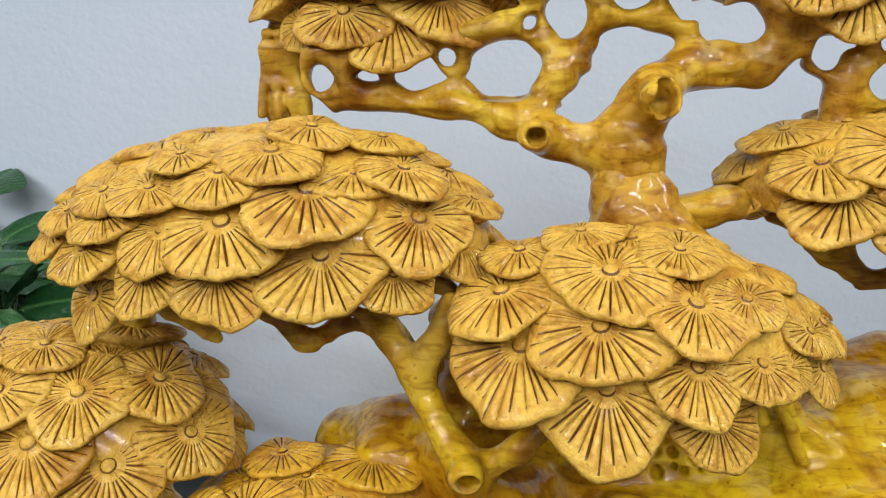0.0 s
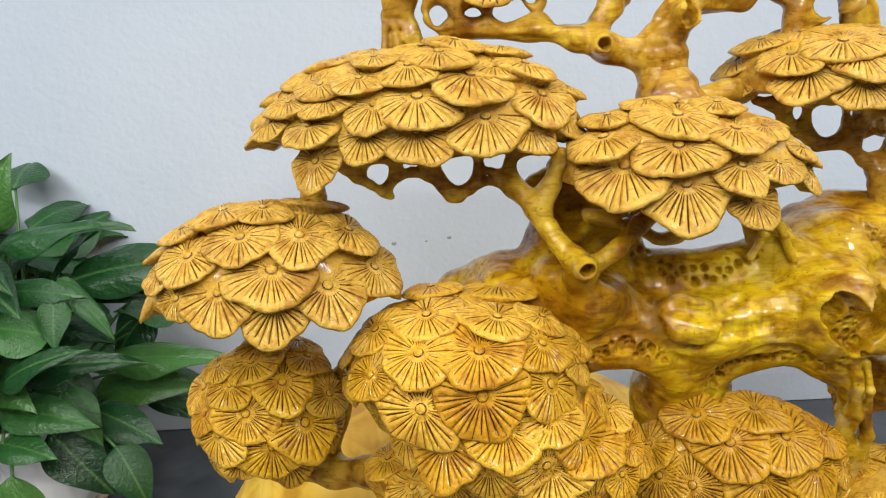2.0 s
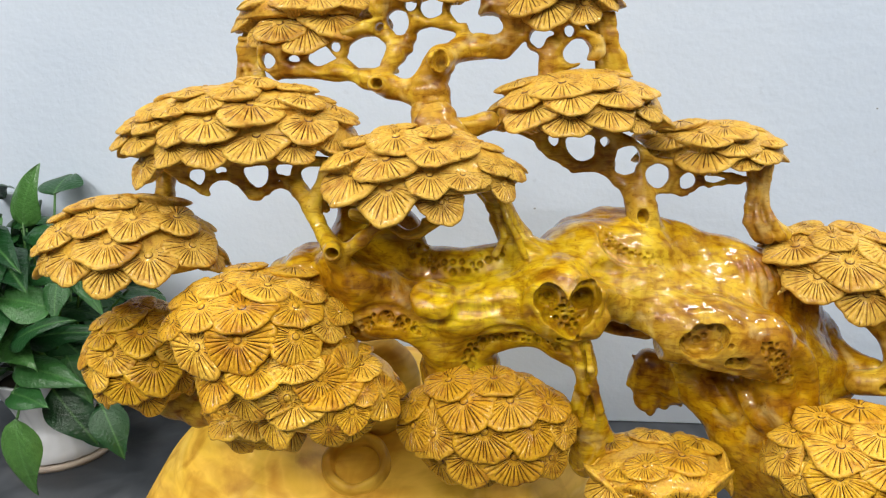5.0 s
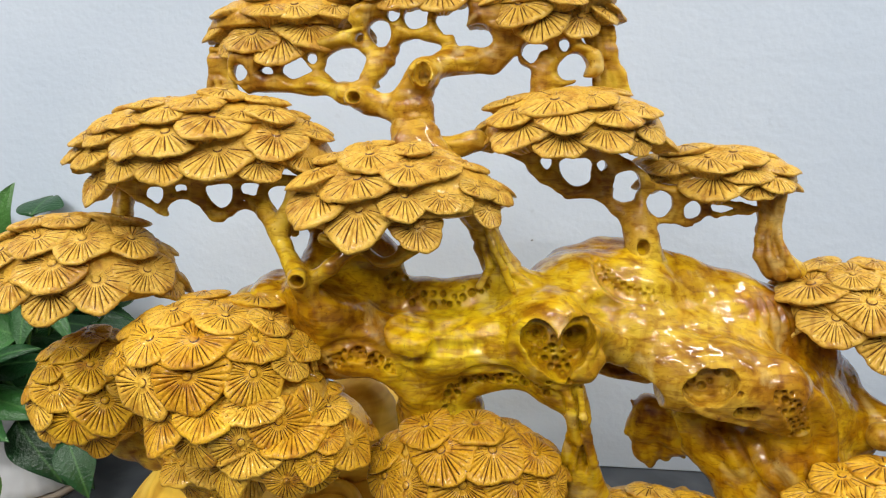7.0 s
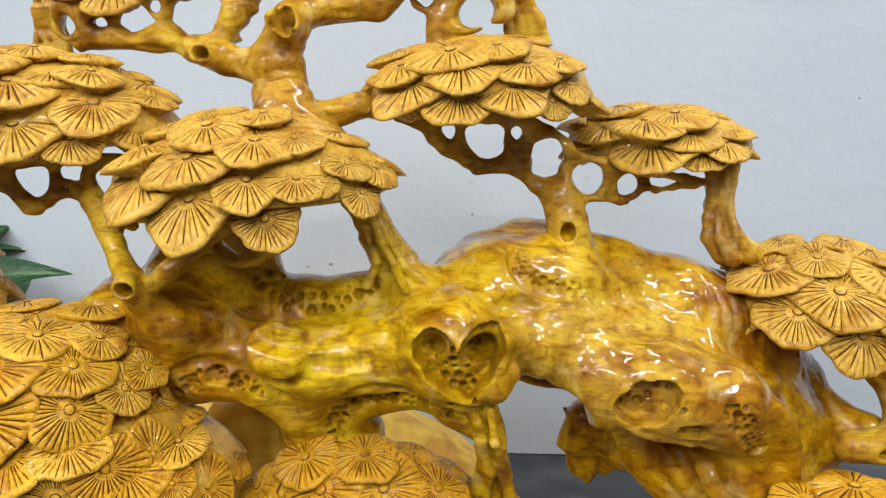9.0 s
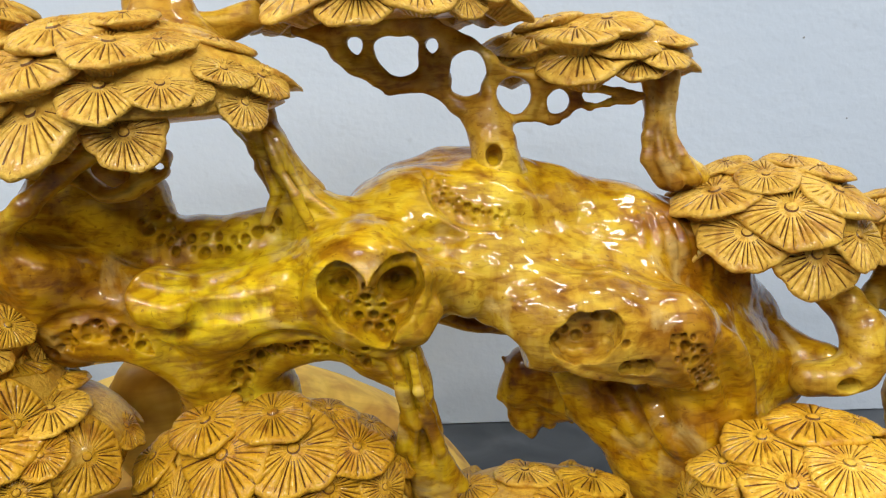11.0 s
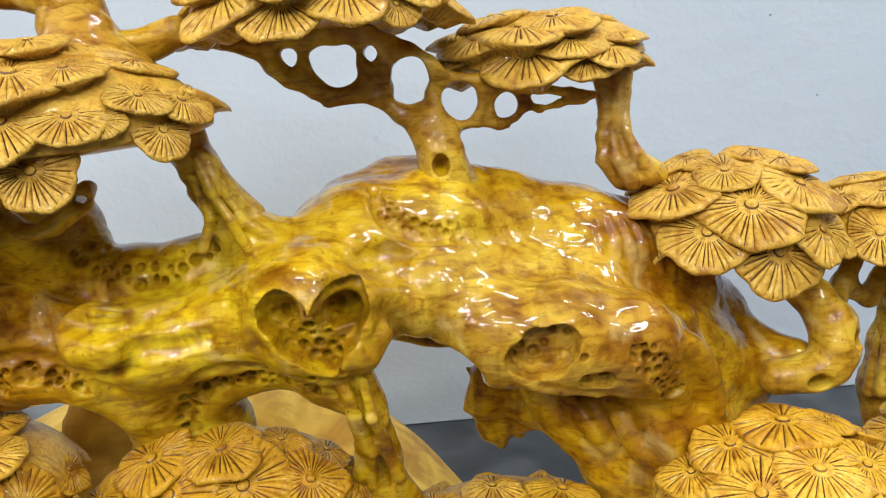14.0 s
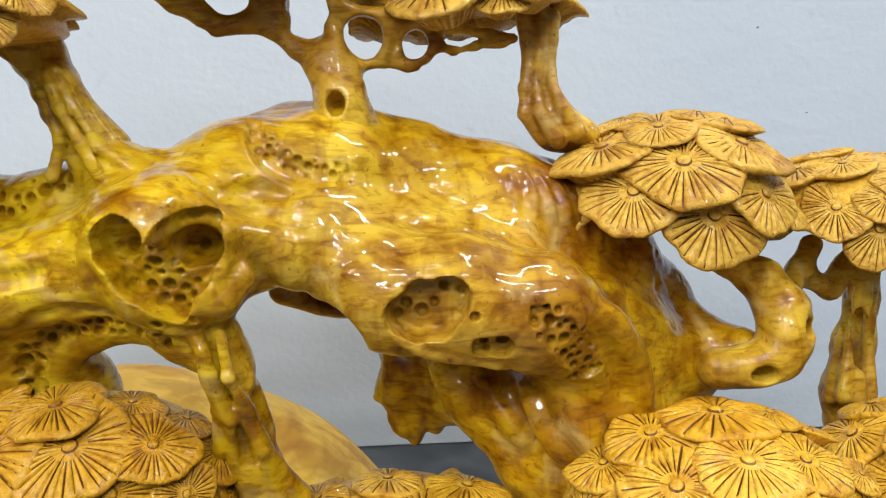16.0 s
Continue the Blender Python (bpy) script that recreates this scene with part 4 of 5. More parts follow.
crown.limb((0.091, 0.660, 0.952, 0.012), (0.080, 0.630, 0.955, 0.011), k=0.01)
crown.hollow(0.170, 0.614, 0.983, 0.0115, 0.0340, 0.0165, 0.002)
crown.hollow(0.082, 0.622, 0.955, 0.0077, 0.0260, 0.0077, 0.002)
crown.weather(0.0025, 24, 0.0042, 60)
crown.make("crown_branch", BRANCH, tree, "pierced lattice of crown branches with a hollow knot")

stem = Carving((0.05, 0.5, 0.6), (0.4, 0.75, 0.95), 0.003)
stem.limb((0.153, 0.650, 0.915, 0.026), (0.163, 0.645, 0.882, 0.034), (0.200, 0.635, 0.850, 0.028), (0.234, 0.620, 0.817, 0.017), (0.250, 0.615, 0.783, 0.014), (0.269, 0.625, 0.738, 0.023), k=0.02)
stem.weather(0.0035, 20, 0.0055, 50)
stem.make("stem", BRANCH, tree)

left_branch = Carving((-0.33, 0.46, 0.6), (0.22, 0.72, 0.95), 0.0025)
left_branch.limb((-0.202, 0.563, 0.854, 0.0067), (-0.174, 0.566, 0.855, 0.0068), (-0.146, 0.568, 0.856, 0.0068), (-0.118, 0.571, 0.858, 0.0068), (-0.089, 0.574, 0.859, 0.0068), (-0.055, 0.577, 0.859, 0.0069), (-0.014, 0.582, 0.856, 0.0058), (0.019, 0.585, 0.855, 0.0058), k=0.006)
left_branch.limb((-0.201, 0.563, 0.852, 0.0051), (-0.190, 0.564, 0.845, 0.0051), (-0.180, 0.565, 0.835, 0.0051), (-0.167, 0.566, 0.828, 0.0046), (-0.154, 0.568, 0.819, 0.0052), (-0.147, 0.568, 0.814, 0.0040), k=0.006)
left_branch.limb((-0.154, 0.568, 0.822, 0.0046), (-0.139, 0.569, 0.834, 0.0040), (-0.124, 0.571, 0.838, 0.0040), (-0.107, 0.572, 0.833, 0.0040), (-0.093, 0.574, 0.821, 0.0046), (-0.085, 0.574, 0.813, 0.0058), (-0.077, 0.575, 0.809, 0.0046), k=0.006)
left_branch.limb((-0.080, 0.575, 0.814, 0.0052), (-0.067, 0.576, 0.817, 0.0052), (-0.055, 0.577, 0.824, 0.0046), (-0.038, 0.579, 0.823, 0.0041), (-0.026, 0.580, 0.814, 0.0047), (-0.014, 0.582, 0.804, 0.0053), (0.001, 0.583, 0.797, 0.0059), (0.013, 0.584, 0.790, 0.0059), k=0.006)
left_branch.limb((-0.174, 0.566, 0.849, 0.0045), (-0.174, 0.566, 0.833, 0.0040), k=0.006)
left_branch.limb((-0.140, 0.569, 0.858, 0.0045), (-0.141, 0.569, 0.842, 0.0046), (-0.148, 0.568, 0.828, 0.0046), k=0.006)
left_branch.limb((-0.109, 0.572, 0.858, 0.0051), (-0.111, 0.572, 0.846, 0.0046), (-0.110, 0.572, 0.835, 0.0046), k=0.006)
left_branch.limb((-0.101, 0.573, 0.848, 0.0040), (-0.098, 0.573, 0.833, 0.0040), (-0.090, 0.574, 0.821, 0.0046), k=0.006)
left_branch.limb((-0.057, 0.577, 0.854, 0.0046), (-0.056, 0.577, 0.837, 0.0046), (-0.062, 0.577, 0.824, 0.0046), k=0.006)
left_branch.limb((-0.017, 0.581, 0.853, 0.0052), (-0.025, 0.580, 0.841, 0.0052), (-0.023, 0.581, 0.826, 0.0052), (-0.008, 0.582, 0.804, 0.0053), k=0.006)
left_branch.limb((-0.045, 0.578, 0.835, 0.0035), (-0.031, 0.580, 0.828, 0.0047), k=0.006)
left_branch.limb((0.025, 0.585, 0.851, 0.0041), (0.023, 0.585, 0.829, 0.0041), (0.017, 0.585, 0.812, 0.0047), (0.008, 0.584, 0.799, 0.0053), k=0.006)
left_branch.limb((-0.231, 0.620, 0.849, 0.014), (-0.234, 0.620, 0.830, 0.011), (-0.232, 0.610, 0.809, 0.015), k=0.01)
left_branch.limb((-0.019, 0.570, 0.816, 0.010), (0.001, 0.560, 0.796, 0.010), (0.012, 0.550, 0.774, 0.009), k=0.012)
left_branch.limb((0.025, 0.560, 0.850, 0.008), (0.013, 0.560, 0.817, 0.008), (0.004, 0.560, 0.796, 0.008), k=0.01)
left_branch.web(0.565, 0.0, 0.016, [[(0.058, 0.785, 0.008), (0.094, 0.780, 0.013), (0.125, 0.770, 0.015), (0.147, 0.767, 0.013), (0.168, 0.777, 0.009), (0.176, 0.789, 0.006)]], [(0.094, 0.787, 0.0080, 0.0055), (0.131, 0.777, 0.0180, 0.0090), (0.170, 0.781, 0.0070, 0.0045)])
left_branch.weather(0.0015, 24, 0.0022, 60)
left_branch.make("branch", BRANCH, tree, "scalloped pierced branch ending in a hollow knot")

right_branch = Carving((0.15, 0.56, 0.6), (0.85, 0.86, 0.98), 0.0025)
right_branch.limb((0.288, 0.677, 0.884, 0.0071), (0.308, 0.679, 0.888, 0.0061), (0.348, 0.684, 0.890, 0.0071), (0.388, 0.689, 0.882, 0.0072), (0.408, 0.691, 0.872, 0.0062), k=0.006)
right_branch.limb((0.433, 0.694, 0.849, 0.0042), (0.459, 0.697, 0.840, 0.0042), (0.485, 0.700, 0.833, 0.0042), (0.512, 0.703, 0.825, 0.0042), (0.544, 0.707, 0.820, 0.0043), (0.572, 0.711, 0.813, 0.0043), (0.594, 0.713, 0.809, 0.0043), k=0.006)
right_branch.limb((0.268, 0.674, 0.887, 0.0060), (0.292, 0.677, 0.881, 0.0061), (0.305, 0.679, 0.864, 0.0056), (0.324, 0.681, 0.849, 0.0057), (0.339, 0.683, 0.837, 0.0057), (0.349, 0.684, 0.828, 0.0047), (0.375, 0.687, 0.831, 0.0057), (0.395, 0.689, 0.826, 0.0063), (0.413, 0.692, 0.809, 0.0069), (0.431, 0.694, 0.795, 0.0085), (0.438, 0.695, 0.783, 0.0102), k=0.006)
right_branch.limb((0.305, 0.679, 0.885, 0.0040), (0.306, 0.679, 0.866, 0.0041), (0.317, 0.680, 0.850, 0.0041), k=0.006)
right_branch.limb((0.333, 0.682, 0.881, 0.0046), (0.333, 0.682, 0.859, 0.0041), (0.340, 0.683, 0.840, 0.0041), k=0.006)
right_branch.limb((0.383, 0.688, 0.879, 0.0041), (0.385, 0.688, 0.857, 0.0041), (0.386, 0.688, 0.839, 0.0047), k=0.006)
right_branch.limb((0.404, 0.690, 0.870, 0.0041), (0.402, 0.690, 0.848, 0.0047), (0.401, 0.690, 0.830, 0.0052), k=0.006)
right_branch.limb((0.442, 0.695, 0.847, 0.0037), (0.442, 0.695, 0.829, 0.0042), (0.444, 0.695, 0.815, 0.0053), (0.437, 0.694, 0.797, 0.0064), k=0.006)
right_branch.limb((0.453, 0.696, 0.845, 0.0031), (0.457, 0.697, 0.833, 0.0026), (0.448, 0.696, 0.822, 0.0032), k=0.006)
right_branch.limb((0.488, 0.701, 0.832, 0.0042), (0.491, 0.701, 0.816, 0.0037), (0.484, 0.700, 0.805, 0.0037), (0.484, 0.700, 0.797, 0.0043), k=0.006)
right_branch.limb((0.437, 0.694, 0.788, 0.0075), (0.460, 0.697, 0.795, 0.0053), (0.484, 0.700, 0.796, 0.0043), (0.503, 0.702, 0.790, 0.0038), (0.514, 0.704, 0.786, 0.0022), k=0.006)
right_branch.limb((0.523, 0.705, 0.821, 0.0043), (0.528, 0.705, 0.807, 0.0032), (0.520, 0.704, 0.797, 0.0032), (0.506, 0.703, 0.792, 0.0032), k=0.006)
right_branch.limb((0.528, 0.705, 0.806, 0.0032), (0.542, 0.707, 0.801, 0.0027), (0.561, 0.709, 0.804, 0.0027), (0.585, 0.712, 0.804, 0.0032), k=0.006)
right_branch.limb((0.504, 0.702, 0.823, 0.0032), (0.501, 0.702, 0.809, 0.0027), (0.494, 0.701, 0.799, 0.0032), k=0.006)
right_branch.limb((0.303, 0.678, 0.886, 0.0050), (0.322, 0.681, 0.887, 0.0061), (0.340, 0.683, 0.883, 0.0051), (0.362, 0.685, 0.884, 0.0061), (0.383, 0.688, 0.880, 0.0056), (0.396, 0.690, 0.877, 0.0056), (0.408, 0.691, 0.872, 0.0072), (0.424, 0.693, 0.862, 0.0088), (0.445, 0.695, 0.852, 0.0073), k=0.008)
right_branch.web(0.685, 0.12, 0.008, [[(0.305, 0.880, 0.0091), (0.328, 0.883, 0.0111), (0.358, 0.884, 0.0122), (0.388, 0.880, 0.0123), (0.405, 0.865, 0.0093)], [(0.310, 0.866, 0.0071), (0.330, 0.851, 0.0082), (0.355, 0.839, 0.0083), (0.381, 0.841, 0.0093), (0.399, 0.842, 0.0083)], [(0.333, 0.879, 0.0071), (0.333, 0.859, 0.0072), (0.335, 0.844, 0.0072)], [(0.384, 0.876, 0.0072), (0.385, 0.857, 0.0072), (0.386, 0.841, 0.0073)], [(0.403, 0.865, 0.0072), (0.401, 0.846, 0.0073)]], [(0.321, 0.871, 0.0099, 0.0143), (0.361, 0.863, 0.0232, 0.0238), (0.392, 0.863, 0.0063, 0.0094)])
right_branch.web(0.698, 0.12, 0.008, [[(0.408, 0.863, 0.0072), (0.423, 0.857, 0.0073), (0.444, 0.851, 0.0062)], [(0.408, 0.840, 0.0052), (0.416, 0.819, 0.0063), (0.431, 0.811, 0.0063)], [(0.442, 0.843, 0.0047), (0.443, 0.818, 0.0053)], [(0.454, 0.840, 0.0058), (0.469, 0.836, 0.0047), (0.488, 0.831, 0.0053)], [(0.452, 0.822, 0.0047), (0.453, 0.802, 0.0053)], [(0.488, 0.825, 0.0048), (0.487, 0.800, 0.0048), (0.468, 0.798, 0.0048)], [(0.498, 0.824, 0.0042), (0.520, 0.821, 0.0043), (0.526, 0.808, 0.0037), (0.517, 0.795, 0.0043), (0.498, 0.796, 0.0043)]], [(0.423, 0.835, 0.0198, 0.0198), (0.469, 0.816, 0.0194, 0.0200), (0.512, 0.809, 0.0137, 0.0137), (0.454, 0.837, 0.0038, 0.0077)])
right_branch.hollow(0.393, 0.689, 0.867, 0.0060, 0.0400, 0.0080, 0.002)
right_branch.hollow(0.425, 0.692, 0.843, 0.0175, 0.0500, 0.0190, 0.002)
right_branch.hollow(0.469, 0.698, 0.817, 0.0165, 0.0500, 0.0170, 0.002)
right_branch.hollow(0.511, 0.703, 0.809, 0.0115, 0.0500, 0.0110, 0.002)
right_branch.limb((0.439, 0.690, 0.797, 0.015), (0.446, 0.690, 0.777, 0.017), (0.448, 0.685, 0.759, 0.019), (0.455, 0.690, 0.728, 0.030), k=0.015)
right_branch.limb((0.616, 0.742, 0.830, 0.014), (0.616, 0.742, 0.800, 0.0115), (0.617, 0.740, 0.775, 0.013), (0.620, 0.738, 0.752, 0.017), (0.630, 0.735, 0.733, 0.020), (0.652, 0.738, 0.722, 0.018), k=0.01)
right_branch.limb((0.604, 0.734, 0.826, 0.007), (0.607, 0.732, 0.795, 0.006), (0.603, 0.726, 0.768, 0.006), (0.602, 0.722, 0.744, 0.007), (0.618, 0.720, 0.722, 0.007), k=0.003)
right_branch.limb((0.617, 0.728, 0.826, 0.007), (0.617, 0.727, 0.795, 0.005), (0.612, 0.722, 0.768, 0.005), (0.613, 0.714, 0.745, 0.006), (0.628, 0.712, 0.722, 0.008), k=0.003)
right_branch.limb((0.630, 0.732, 0.826, 0.007), (0.627, 0.728, 0.795, 0.005), (0.626, 0.722, 0.770, 0.005), (0.634, 0.714, 0.748, 0.006), (0.646, 0.712, 0.726, 0.008), k=0.003)
right_branch.hollow(0.446, 0.665, 0.763, 0.0087, 0.0220, 0.0123, 0.002)
right_branch.weather(0.0015, 24, 0.0022, 60)
right_branch.make("branch", BRANCH, tree, "pierced branch with round gaps under two foliage pads")

low_branch = Carving((0.6, 0.58, 0.3), (1.1, 0.95, 0.75), 0.003)
low_branch.limb((0.753, 0.740, 0.617, 0.011), (0.780, 0.735, 0.603, 0.013), (0.808, 0.720, 0.585, 0.017), (0.819, 0.700, 0.562, 0.021), (0.819, 0.690, 0.540, 0.020), (0.811, 0.686, 0.523, 0.019), (0.790, 0.686, 0.516, 0.017), (0.761, 0.690, 0.514, 0.019), k=0.01)
low_branch.limb((0.829, 0.720, 0.566, 0.011), (0.856, 0.750, 0.585, 0.008), (0.870, 0.760, 0.605, 0.009), k=0.012)
low_branch.limb((0.856, 0.750, 0.579, 0.008), (0.889, 0.760, 0.562, 0.009), (0.909, 0.770, 0.582, 0.011), k=0.01)
low_branch.limb((0.930, 0.780, 0.591, 0.015), (0.935, 0.790, 0.539, 0.013), (0.929, 0.790, 0.495, 0.018), (0.921, 0.780, 0.447, 0.023), (0.920, 0.760, 0.396, 0.026), k=0.012)
low_branch.limb((0.912, 0.769, 0.597, 0.006), (0.916, 0.769, 0.546, 0.005), (0.904, 0.764, 0.505, 0.006), (0.887, 0.749, 0.455, 0.008), k=0.004)
low_branch.limb((0.915, 0.757, 0.600, 0.006), (0.915, 0.757, 0.549, 0.005), (0.906, 0.752, 0.509, 0.006), (0.894, 0.737, 0.460, 0.008), k=0.004)
low_branch.limb((0.924, 0.759, 0.598, 0.006), (0.923, 0.759, 0.548, 0.005), (0.916, 0.754, 0.508, 0.006), (0.908, 0.739, 0.458, 0.008), k=0.004)
low_branch.limb((0.937, 0.769, 0.595, 0.006), (0.933, 0.769, 0.545, 0.005), (0.929, 0.764, 0.504, 0.006), (0.925, 0.749, 0.453, 0.008), k=0.004)
low_branch.weather(0.002, 24, 0.0015, 60)
low_branch.hollow(0.793, 0.664, 0.514, 0.0120, 0.0300, 0.0085, 0.002)
low_branch.hollow(0.835, 0.668, 0.549, 0.0070, 0.0300, 0.0110, 0.002)
low_branch.hollow(0.915, 0.765, 0.509, 0.0100, 0.0300, 0.0365, 0.003)
low_branch.make("branch", BRANCH, tree, "low drooping branch under the side pads")

low_twig = Carving((-0.42, 0.5, 0.3), (0.1, 0.8, 0.75), 0.003)
low_twig.limb((-0.304, 0.630, 0.619, 0.017), (-0.308, 0.660, 0.568, 0.033), (-0.292, 0.680, 0.458, 0.030), (-0.244, 0.660, 0.443, 0.017), (-0.197, 0.640, 0.453, 0.016), (-0.152, 0.620, 0.463, 0.022), k=0.015)
low_twig.limb((-0.186, 0.630, 0.630, 0.021), (-0.221, 0.660, 0.565, 0.018), (-0.261, 0.680, 0.457, 0.019), k=0.015)
low_twig.limb((-0.293, 0.680, 0.460, 0.015), (-0.281, 0.690, 0.431, 0.011), (-0.228, 0.680, 0.432, 0.013), (-0.167, 0.650, 0.453, 0.021), k=0.01)
low_twig.weather(0.003, 20, 0.004, 50)
low_twig.make("branch", BRANCH, tree, "short gnarled twig between the lower pads")


# ---- foliage pads: direction on the dome and radius of every fan ----
foliage_pad(tree, (-0.116, 0.620, 0.876), (0.176, 0.115, 0.092), [
    (-0.04, -0.68, 0.73, 0.037), (0.30, -0.73, 0.62, 0.045), (0.63, -0.36, 0.69, 0.035), (-0.31, -0.72, 0.62, 0.027),
    (0.00, -0.90, 0.43, 0.042), (-0.23, -0.90, 0.37, 0.034), (0.71, -0.59, 0.38, 0.040), (0.37, -0.91, 0.21, 0.045),
    (-0.01, -0.99, 0.10, 0.037), (-0.29, -0.95, 0.08, 0.030), (-0.60, -0.78, 0.18, 0.030), (-0.49, -0.76, 0.43, 0.028),
    (-0.72, -0.57, 0.40, 0.027), (-0.84, -0.51, 0.20, 0.025), (-0.58, -0.80, -0.18, 0.030), (0.62, -0.78, 0.05, 0.030),
    (-0.53, -0.63, 0.57, 0.026), (-0.23, -0.53, 0.82, 0.026), (0.13, -0.52, 0.84, 0.038), (0.51, -0.05, 0.86, 0.031),
    (0.90, -0.15, 0.41, 0.025), (0.23, -0.16, 0.96, 0.034),
])
foliage_pad(tree, (0.149, 0.575, 0.825), (0.131, 0.105, 0.078), [
    (-0.18, -0.54, 0.82, 0.041), (-0.29, -0.03, 0.96, 0.027), (-0.61, -0.07, 0.79, 0.032), (0.17, -0.33, 0.93, 0.029),
    (-0.71, -0.41, 0.57, 0.041), (-0.24, -0.83, 0.51, 0.041), (-0.61, -0.74, 0.28, 0.047), (0.20, -0.72, 0.66, 0.038),
    (0.19, -0.94, 0.28, 0.034), (0.49, -0.83, 0.27, 0.027), (-0.21, -0.97, 0.10, 0.045), (0.29, -0.95, -0.13, 0.028),
    (0.44, -0.61, 0.66, 0.026), (0.61, -0.76, 0.21, 0.019), (0.93, -0.24, 0.29, 0.026), (0.87, -0.50, 0.05, 0.023),
    (0.77, -0.52, 0.37, 0.022),
], low=24)
foliage_pad(tree, (-0.280, 0.585, 0.716), (0.134, 0.100, 0.098), [
    (-0.28, -0.22, 0.93, 0.036), (0.04, -0.29, 0.96, 0.032), (0.35, 0.22, 0.91, 0.036), (-0.61, -0.22, 0.76, 0.028),
    (-0.09, -0.66, 0.75, 0.036), (0.34, -0.60, 0.73, 0.037), (0.68, -0.26, 0.69, 0.038), (-0.49, -0.65, 0.58, 0.037),
    (0.15, -0.87, 0.46, 0.044), (0.87, -0.38, 0.31, 0.037), (-0.57, -0.80, 0.20, 0.025), (-0.24, -0.93, 0.28, 0.040),
    (0.54, -0.80, 0.26, 0.040), (0.17, -0.97, 0.15, 0.041), (-0.74, -0.55, 0.40, 0.024),
], rise=0.55)
foliage_pad(tree, (-0.311, 0.640, 0.547), (0.095, 0.085, 0.092), [
    (0.04, -0.19, 0.98, 0.031), (0.42, 0.07, 0.90, 0.029), (-0.05, -0.50, 0.87, 0.031), (0.58, -0.20, 0.79, 0.032),
    (0.33, -0.68, 0.65, 0.037), (-0.28, -0.70, 0.66, 0.030), (-0.08, -0.93, 0.37, 0.037), (0.58, -0.80, 0.16, 0.042),
    (0.83, -0.42, 0.36, 0.032), (-0.43, -0.90, 0.11, 0.036), (0.20, -0.98, -0.05, 0.040), (-0.20, -0.96, -0.21, 0.028),
    (-0.48, -0.40, 0.78, 0.025), (-0.61, -0.73, 0.31, 0.024),
], under=0.95, rise=0.3)
foliage_pad(tree, (-0.081, 0.560, 0.638), (0.131, 0.120, 0.076), [
    (-0.23, 0.19, 0.95, 0.034), (0.33, 0.19, 0.92, 0.039), (-0.27, -0.39, 0.88, 0.037), (0.26, -0.46, 0.85, 0.037),
    (0.62, -0.29, 0.73, 0.028), (-0.67, -0.33, 0.67, 0.031), (-0.34, -0.74, 0.58, 0.038), (0.10, -0.79, 0.61, 0.042),
    (0.58, -0.60, 0.55, 0.035), (-0.70, -0.66, 0.27, 0.028), (-0.34, -0.94, -0.01, 0.043), (0.10, -0.98, 0.15, 0.045),
    (0.62, -0.78, 0.12, 0.036), (0.86, -0.47, 0.19, 0.027), (0.92, -0.24, 0.30, 0.023),
], under=0.95, rise=0.3)
foliage_pad(tree, (0.008, 0.549, 0.543), (0.112, 0.106, 0.058), [
    (0.30, 0.25, 0.92, 0.031), (0.12, -0.32, 0.94, 0.029), (0.53, -0.26, 0.81, 0.032), (-0.25, -0.54, 0.80, 0.033),
    (-0.64, -0.54, 0.55, 0.028), (-0.04, -0.64, 0.77, 0.033), (0.28, -0.70, 0.65, 0.040), (0.63, -0.64, 0.45, 0.023),
    (-0.41, -0.79, 0.47, 0.037), (-0.10, -0.92, 0.38, 0.039), (-0.37, -0.93, -0.02, 0.035), (0.27, -0.93, -0.23, 0.027),
    (0.54, -0.84, 0.12, 0.025), (-0.54, -0.36, 0.76, 0.025),
], under=0.95, rise=0.3)
foliage_pad(tree, (-0.046, 0.545, 0.588), (0.116, 0.112, 0.058), [
    (-0.02, -0.95, 0.45, 0.040), (0.32, -0.92, -0.20, 0.036), (0.62, -0.72, 0.10, 0.036), (-0.50, -0.85, 0.15, 0.040),
    (-0.15, -0.97, -0.15, 0.034), (0.40, -0.80, 0.50, 0.034), (-0.80, -0.55, 0.05, 0.032), (0.86, -0.45, 0.05, 0.032),
], under=0.95, rise=0.3)
foliage_pad(tree, (-0.114, 0.600, 0.472), (0.084, 0.060, 0.040), [
    (-0.66, -0.16, 0.73, 0.030), (-0.08, -0.34, 0.94, 0.038), (-0.32, -0.84, 0.43, 0.034), (0.19, -0.84, 0.52, 0.034),
    (-0.38, 0.24, 0.89, 0.033), (0.49, -0.41, 0.77, 0.029),
], under=0.95, rise=0.3)
foliage_pad(tree, (0.233, 0.585, 0.481), (0.129, 0.085, 0.084), [
    (-0.43, -0.27, 0.86, 0.039), (0.06, -0.32, 0.95, 0.038), (-0.24, -0.69, 0.68, 0.045), (0.24, -0.66, 0.71, 0.042),
    (-0.57, -0.81, 0.17, 0.039), (-0.02, -0.95, 0.31, 0.045), (0.47, -0.81, 0.35, 0.040), (0.81, -0.55, 0.19, 0.024),
    (-0.18, -0.98, -0.11, 0.040), (0.29, -0.95, -0.09, 0.044), (0.67, -0.72, -0.21, 0.031), (-0.80, -0.57, 0.18, 0.035),
    (-0.84, -0.28, 0.47, 0.031), (0.64, -0.47, 0.61, 0.032),
], under=0.95, rise=0.3, kinds=SHADED_AMBER_FANS)
